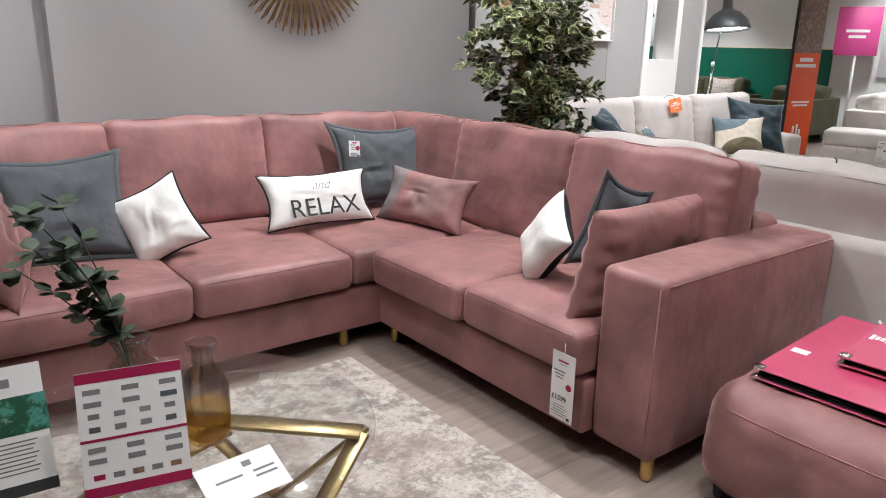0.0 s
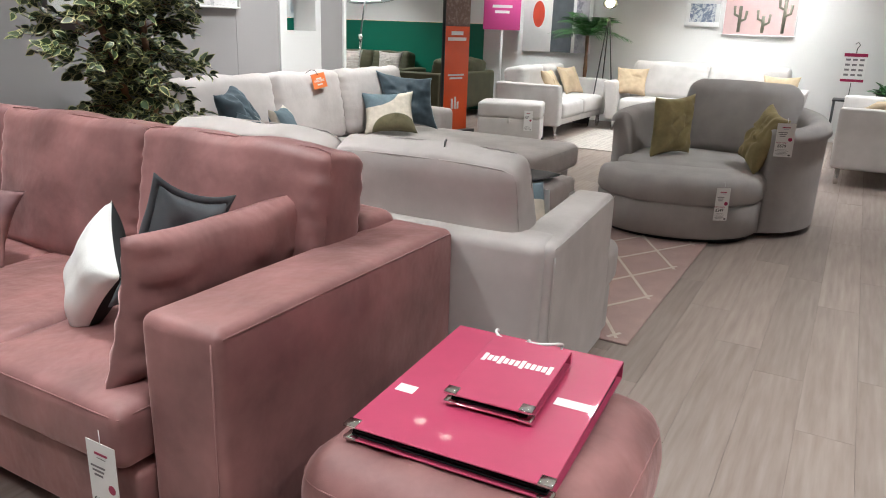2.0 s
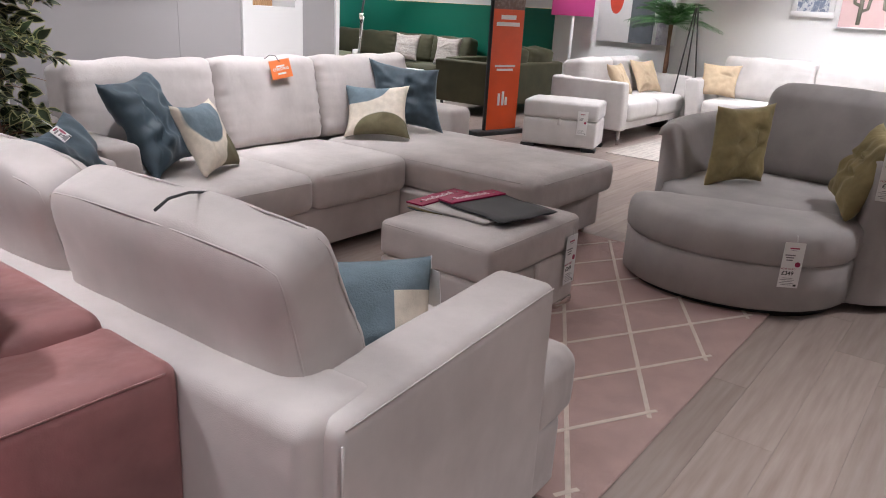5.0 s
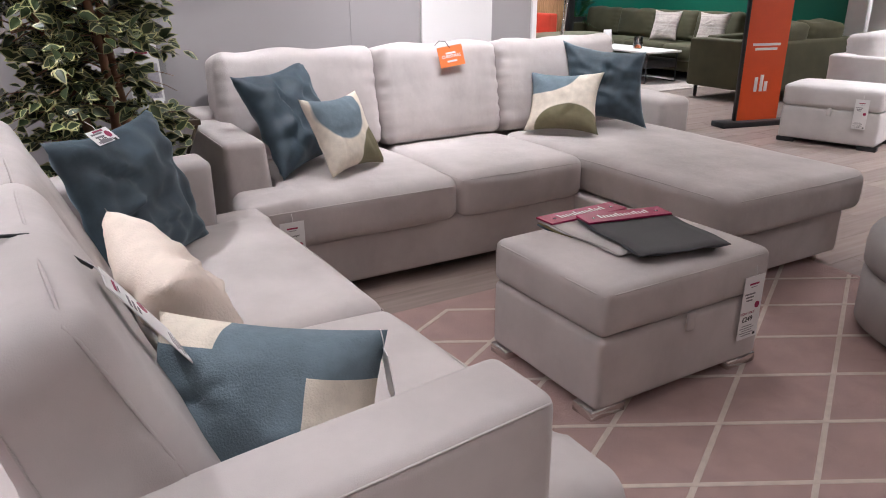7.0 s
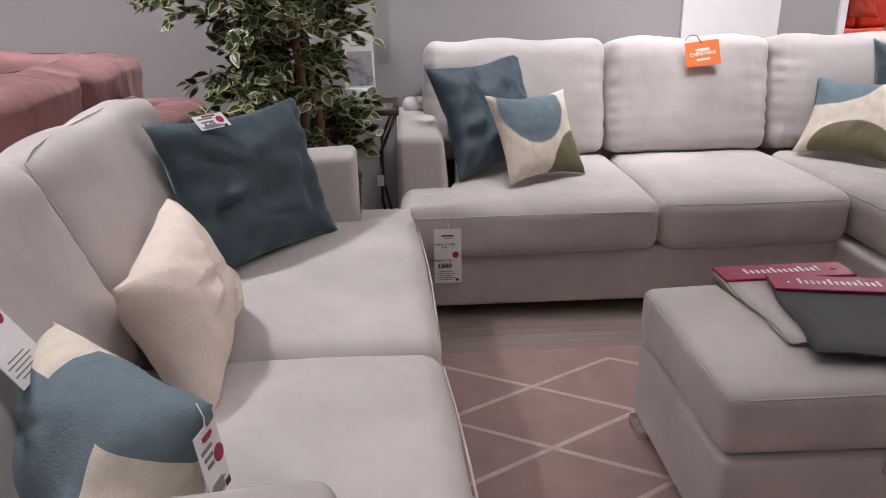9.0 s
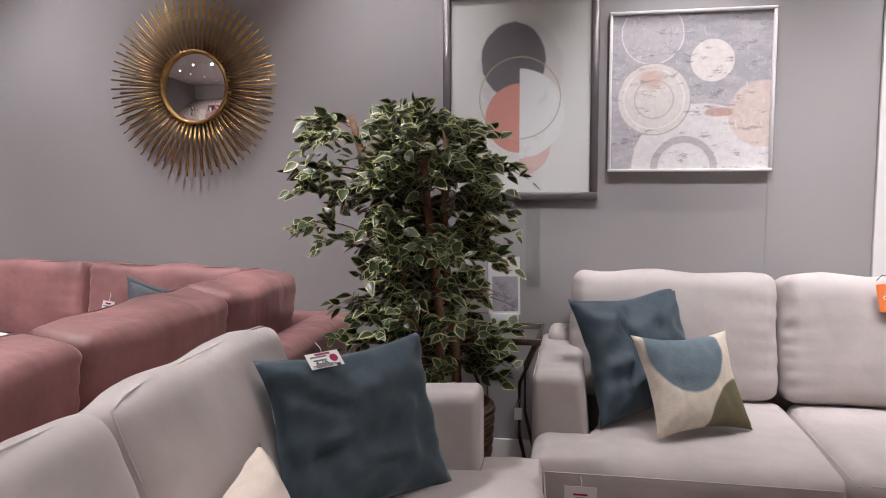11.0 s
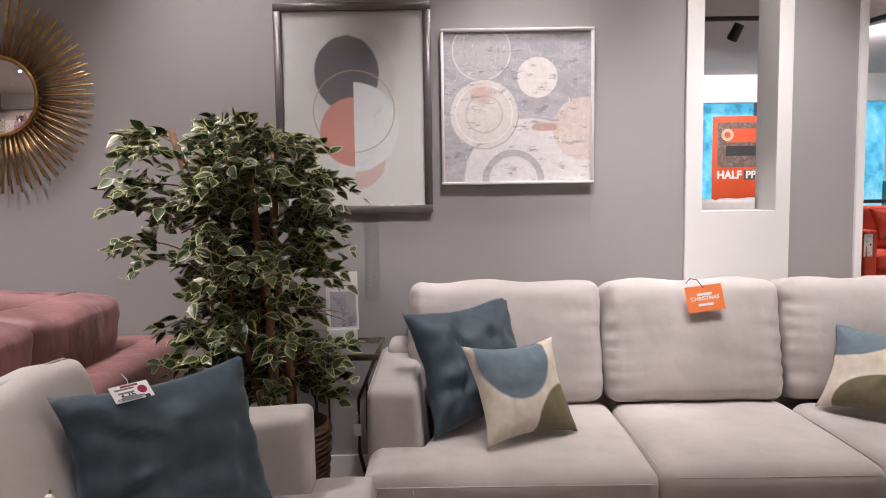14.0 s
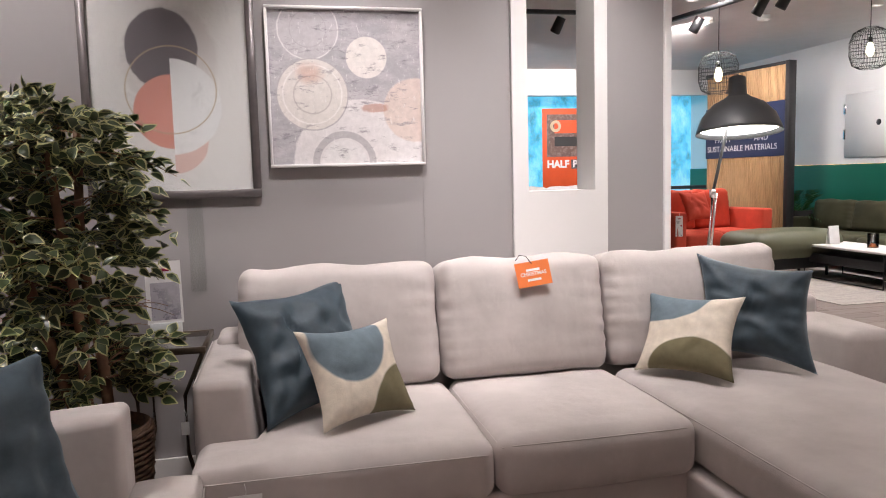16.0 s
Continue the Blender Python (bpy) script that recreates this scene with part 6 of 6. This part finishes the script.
for s in (-1, 1):
    part("leaf", moved(box(-0.07, 0.07, -0.002, 0.002, 0, 0.22), pose(0, s * 0.035, 0, s * 9)), CARD, tc, smooth=False)
jar = thing("glass_jar", pose(8.45, 3.6, 0.41), "short glass jar of orange pieces on low table", "jar")
part("glass", lathe([(0, 0.003), (0.06, 0.003), (0.06, 0.16), (0.055, 0.16), (0.055, 0.01), (0, 0.01)], 20), GLASS, jar)
part("filling", lathe([(0, 0.012), (0.05, 0.012), (0.05, 0.1), (0, 0.11)], 16), ORANGE, jar)
structure("rug_far", box(7.2, 9.6, 2.6, 5.2, 0, 0.008), RUG_PALE, "pale flat woven rug under the low table")


def frond_plant(name, m, label, n, length, mat, pot_r, pot_h, rise=0.5, pot_mat=BLACK, trunk=0.0):
    t = thing(name, m, label, "plant")
    part("pot", lathe([(0, 0), (pot_r * 0.8, 0), (pot_r, pot_h), (pot_r * 0.9, pot_h), (pot_r * 0.85, pot_h * 0.9), (0, pot_h * 0.9)], 20), pot_mat, t)
    base = pot_h * 0.85
    if trunk:
        part("trunk", tube([(0, 0, base), (0.02, 0, base + trunk / 2), (0, 0, base + trunk)], 0.035, 8, r_end=0.03), BARK, t)
    for k in range(n):
        a, el = 2 * math.pi * k / n + random.uniform(-0.2, 0.2), random.uniform(0.35, 1.25)
        L = length * random.uniform(0.7, 1.05)
        pts = [Vector((L * s * math.cos(el) * math.cos(a), L * s * math.cos(el) * math.sin(a), base + trunk + L * s * math.sin(el) - rise * L * s * s * 0.8)) for s in [i / 7 for i in range(8)]]
        bm = tube(pts, 0.004, 4, r_end=0.001)
        for i in range(1, 8):
            d = (pts[i] - pts[i - 1]).normalized()
            side = d.cross(Vector((0, 0, 1))).normalized()
            for sgn in (-1, 1):
                for sub in (0, 0.5):
                    q = pts[i - 1].lerp(pts[i], sub)
                    l = 0.32 * L * math.sin(math.pi * (i + sub) / 8.5) + 0.02
                    tip = q + (side * sgn * 0.8 + d * 0.8 + Vector((0, 0, -0.25))) * l
                    w = d * 0.008
                    vs = [bm.verts.new(v) for v in (q - w, q.lerp(tip, 0.5) - w * 1.6, tip, q.lerp(tip, 0.5) + w * 1.6)]
                    bm.faces.new(vs)
        part("frond", bm, mat, t)
    return t


frond_plant("potted_fern", pose(4.15, 0.42, 0), "green fern in a dark pot behind lounger", 16, 0.5, PALM, 0.16, 0.5)
frond_plant("potted_palm", pose(9.35, -0.28, 0), "bright green palm in corner between white sofas", 30, 0.66, PALM, 0.16, 0.35, 0.55, BLACK, 0.95)
frond_plant("potted_fern", pose(9.45, 6.1, 0), "leafy green plant before the emerald wall", 14, 0.8, PALM, 0.2, 0.7)

# ---- bay with white sofas ----
sofa("small_sofa", "silver grey two seat sofa with sloping arms", pose(8.35, -0.2, 0, 0, 0, 0), 1.9, 0.9, FABRIC_COOL, 0.14, 0.66, 0.44, 0.84, [-0.8, 0.0, 0.8], [-0.8, 0.0, 0.8], 0.0, CHROME, 0.16, "silver grey sofas", flare=0.06)
sofa("long_sofa", "white grey three seat sofa under pictures", pose(9.27, -2.0, 0, 0, 0, -90), 2.4, 0.9, FABRIC_COOL, 0.16, 0.66, 0.44, 0.92, [-1.03, 0.0, 1.03], [-1.03, 0.0, 1.03], 0.0, CHROME, 0.15, "silver grey sofas", flare=0.06)
sofa("small_sofa", "silver grey sofa seen from its outer arm", pose(7.38, -4.15, 0, 0, 0, 180), 1.8, 0.9, FABRIC_COOL, 0.14, 0.72, 0.46, 0.92, [-0.75, 0.0, 0.75], [-0.75, 0.0, 0.75], 0.0, CHROME, 0.16, "silver grey sofas", flare=0.06)
for c, r, u, w, lab in (((8.0, -0.3, 0.64), (0.4, 0.02, 0), (0, 0.2, 0.36), 0.4, "sand woven cushion on silver sofa"), ((8.85, -0.25, 0.64), (0.4, -0.1, 0), (0, 0.2, 0.36), 0.44, "sand woven cushion on silver sofa"),
                        ((9.1, -1.05, 0.66), (0.06, -0.42, 0), (0.2, 0, 0.36), 0.44, "sand woven cushion on white sofa"), ((9.1, -2.95, 0.66), (0.02, -0.42, 0), (0.2, 0, 0.36), 0.44, "sand woven cushion on white sofa"),
                        ((6.95, -3.95, 0.66), (-0.4, 0.05, 0), (0, -0.3, 0.2), 0.36, "brown woven cushion on silver sofa")):
    pillow(lab, c, r, u, w, w * 0.95, TAN_FABRIC, 0.13, int(c[0] * 10 + c[1] * 7), "sand cushions")
pillow("plain white cushion on white sofa", (9.0, -2.45, 0.6), (0.02, -0.4, 0), (0.2, 0, 0.3), 0.4, 0.3, WHITE_COTTON, 0.12, 91)
storage_stool(pose(6.95, -0.22, 0, 0, 0, -73), "silver grey storage footstool with lid catch", 0.74, 0.52, 0.47, FABRIC_COOL, BLACK)
price_tag(facing((6.755, -0.52, 0.40), (0.29, -0.956, 0), (0, 0, 1)), "", "", 0.1, 0.23, label="white price ticket hung on silver footstool", now=False)
structure("rug_white_bay", box(6.95, 8.75, -3.0, -0.72, 0, 0.01), RUG_PALE, "pale striped woven rug before white sofas")

bn = thing("banner", facing((7.02, 0.6, 0.03), (0.97, -0.23, 0), (0, 0, 1)), "tall orange pull-up sale banner on black foot", "banner")
part("sheet", box(-0.23, 0.23, 0.02, 1.28, -0.003, 0.003), ORANGE_RED, bn, smooth=False)
part("photo", box(-0.23, 0.23, 1.28, 1.92, -0.003, 0.003), BRICK_PRINT, bn, smooth=False)
part("frame", box(-0.255, -0.232, 0.0, 1.95, -0.02, 0.02, 0.003, 1), BLACK, bn)
part("foot", box(-0.42, 0.3, -0.028, 0.02, -0.09, 0.09, 0.004, 1), BLACK, bn)
for y, w, h in ((1.2, 0.22, 0.045), (1.13, 0.34, 0.04), (0.7, 0.3, 0.022), (0.66, 0.24, 0.022)):
    bar(bn, 0, y, w, h, CARD, 0.004)
for x, h in ((-0.06, 0.13), (0.0, 0.15), (0.05, 0.09)):
    part("logo_shape", box(x - 0.018, x + 0.018, 0.28, 0.28 + h, 0.003, 0.0045, 0.001, 1), CARD, bn)

hs = thing("hanging_sign", pose(9.4, 1.1, 0), "hot pink sign on a white pole", "sign")
part("pole", tube([(0, 0, 0.0), (0, 0, 1.9)], 0.02, 8), PLASTIC_WHITE, hs)
part("foot", lathe([(0, 0), (0.16, 0), (0.16, 0.02), (0, 0.02)], 24), PLASTIC_WHITE, hs)
sg = part("board", moved(box(-0.28, 0.28, -0.01, 0.01, 1.28, 1.95, 0.003, 1), pose(-0.03, 0, 0, 0, 0, -65)), HOT_PINK, hs)
for z, w in ((1.62, 0.3), (1.54, 0.22)):
    part("logo_bar", moved(box(-w / 2, w / 2, -0.014, -0.01, z - 0.02, z + 0.02), pose(-0.03, 0, 0, 0, 0, -65)), CARD, sg, smooth=False)
g = thing("wall_graphic", facing((9.76, 0.55, 0.98), (0, -1, 0), (0, 0, 1)), "tall white poster board with red disc and grey print", "poster")
part("board", box(-0.35, 0.75, 0, 1.4, 0, 0.02, 0.003, 1), CARD, g)
part("print", box(0.12, 0.45, 0.0, 1.4, 0.02, 0.023), SLATE, g, smooth=False)
part("print", box(0.5, 0.7, 0.0, 1.4, 0.02, 0.023), SCENE_PRINT, g, smooth=False)
part("disc", moved(lathe([(0, 0.024), (0.12, 0.024), (0.12, 0.02)], 28), pose(-0.1, 0.55, 0) @ Matrix.Diagonal((0.8, 1.6, 1, 1))), RED, g, smooth=False)

pc = framed(facing((9.79, -1.76, 1.60), (0, -1, 0), (0, 0, 1)), 0.46, 0.36, 0.03, 0.06, FRAME_WHITE, BLUE_PRINT, "small blue print in wide white frame")
pc2 = framed(facing((9.79, -1.76, 2.0), (0, -1, 0), (0, 0, 1)), 0.46, 0.36, 0.03, 0.06, FRAME_WHITE, BLUE_PRINT, "small blue print in wide white frame")
CACTUS_GREEN = surface("grey_green_print", (0.17, 0.16, 0.12), 0.6, 0.2)
cp = framed(facing((9.79, -2.50, 1.68), (0, -1, 0), (0, 0, 1)), 0.92, 0.72, 0.03, 0.012, FRAME_WHITE, CACTUS_PRINT, "blush pink canvas with three grey-green cacti")
for x, h, arms_at in ((-0.25, 0.34, (0.14, 0.2)), (0.05, 0.22, (0.1, 0.15)), (0.3, 0.5, (0.22, 0.3))):
    bm = tube([(x, -0.32, 0.022), (x, -0.32 + h, 0.022)], 0.022, 6)
    for k, z in enumerate(arms_at):
        s = -1 if k else 1
        bm = merge(bm, tube([(x, -0.32 + z, 0.022), (x + s * 0.07, -0.32 + z + 0.03, 0.022), (x + s * 0.08, -0.32 + z + 0.14, 0.022)], 0.018, 6))
    part("cactus", moved(bm, Matrix.Translation((0, 0, 0.0215)) @ Matrix.Diagonal((1, 1, 0.12, 1)) @ Matrix.Translation((0, 0, -0.022))), CACTUS_GREEN, cp)

tl = thing("tripod_lamp", pose(9.2, -0.62, 0), "tripod floor lamp with dark shade, lit", "floor lamp")
for a in (0.4, 2.5, 4.6):
    part("leg", tube([(0.2 * math.cos(a), 0.2 * math.sin(a), 0), (0.01 * math.cos(a), 0.01 * math.sin(a), 1.5)], 0.009, 6), BLACK, tl)
part("shade", moved(lathe([(0.02, 0.16), (0.05, 0.14), (0.1, 0.0), (0.095, 0.0), (0.045, 0.13), (0, 0.14)], 24), pose(0, 0, 1.68, 0, 40, 20)), BLACK, tl)
part("bulb", moved(lathe([(0, 0.0), (0.05, 0.0), (0.06, 0.04), (0.03, 0.09), (0, 0.09)], 16), pose(-0.01, 0, 1.66, 0, 40, 20)), BULB, tl)
sw = thing("side_table", pose(9.35, -3.75, 0), "small black wire side table", "side table")
part("tabletop", box(-0.2, 0.2, -0.2, 0.2, 0.58, 0.6, 0.003), BLACK, sw)
for x in (-0.18, 0.18):
    for y in (-0.18, 0.18):
        part("leg", leg_bm(x, y, 0, 0.585, 0.01), BLACK, sw)
lf2 = thing("leaflet_stand", facing((9.3, -3.72, 0.6), (0.1, -1, 0), (0, 0, 1)) @ Matrix.Translation((0, 0.16, 0)) @ Matrix.Diagonal((0.85, 0.8, 1, 1)), "white and magenta leaflet on hook stand", "leaflet")
part("card", box(-0.15, 0.15, 0.06, 0.5, -0.002, 0.002), CARD, lf2, smooth=False)
bar(lf2, 0, 0.47, 0.3, 0.05, MAGENTA_DARK, 0.0025)
bar(lf2, 0, 0.09, 0.3, 0.04, MAGENTA_DARK, 0.0025)
for k in range(12):
    bar(lf2, -0.09 + 0.09 * (k % 3), 0.4 - 0.075 * (k // 3), 0.06, 0.03, INK, 0.0025, "sofa_picture")
part("hook", tube([(0, -0.2, -0.01), (0, 0.56, -0.01), (0.03, 0.62, -0.01), (0.0, 0.66, -0.01), (-0.03, 0.63, -0.01)], 0.006, 6), BLACK, lf2)
frond_plant("potted_fern", pose(9.45, -4.15, 0.0), "green leafy plant in a tall dark pot", 16, 0.35, PALM, 0.14, 0.72)

# ---- floor boards, last ----
PW, PL = 0.19, 1.42
random.seed(3)
y = -8.0
cells = []
while y < 8.6:
    off = random.uniform(0, PL)
    x = -4.2 - off
    while x < 10:
        cells.append((x, y))
        x += PL
    y += PW


def plank_bm():
    return box(0.0004, PL - 0.0004, 0.0004, PW - 0.0004, -0.006, 0.0, 0.0004, 1)


proto = part("plank", plank_bm(), BOARD, FLOOR, smooth=False)
first = True
inside = [c for c in cells if -1.6 < c[0] < 5.4 and -4.3 < c[1] < -0.2 or 1.6 < c[0] < 6.8 and -4.9 < c[1] <= -4.3]
inside = inside[:300]
chosen = set(inside)
for cx, cy in inside:
    if first:
        o, first = proto, False
    else:
        o = proto.copy()
        scene.collection.objects.link(o)
        o.parent = FLOOR
    o.location = (cx, cy, 0)
verts, faces = [], []
for cx, cy in cells:
    if (cx, cy) in chosen:
        continue
    b = len(verts)
    x0, x1, y0, y1 = cx + 0.0006, cx + PL - 0.0006, cy + 0.0006, cy + PW - 0.0006
    verts += [(x0, y0, -0.006), (x1, y0, -0.006), (x1, y1, -0.006), (x0, y1, -0.006), (x0 + 0.001, y0 + 0.001, 0), (x1 - 0.001, y0 + 0.001, 0), (x1 - 0.001, y1 - 0.001, 0), (x0 + 0.001, y1 - 0.001, 0)]
    faces += [(b + 4, b + 5, b + 6, b + 7), (b, b + 1, b + 5, b + 4), (b + 1, b + 2, b + 6, b + 5), (b + 2, b + 3, b + 7, b + 6), (b + 3, b, b + 4, b + 7)]
me = bpy.data.meshes.new("planks")
me.from_pydata(verts, [], faces)
me.materials.append(BOARD_JOINED)
far_planks = new("planks", me)
far_planks.parent = FLOOR
tagged(far_planks, kind="stuff")
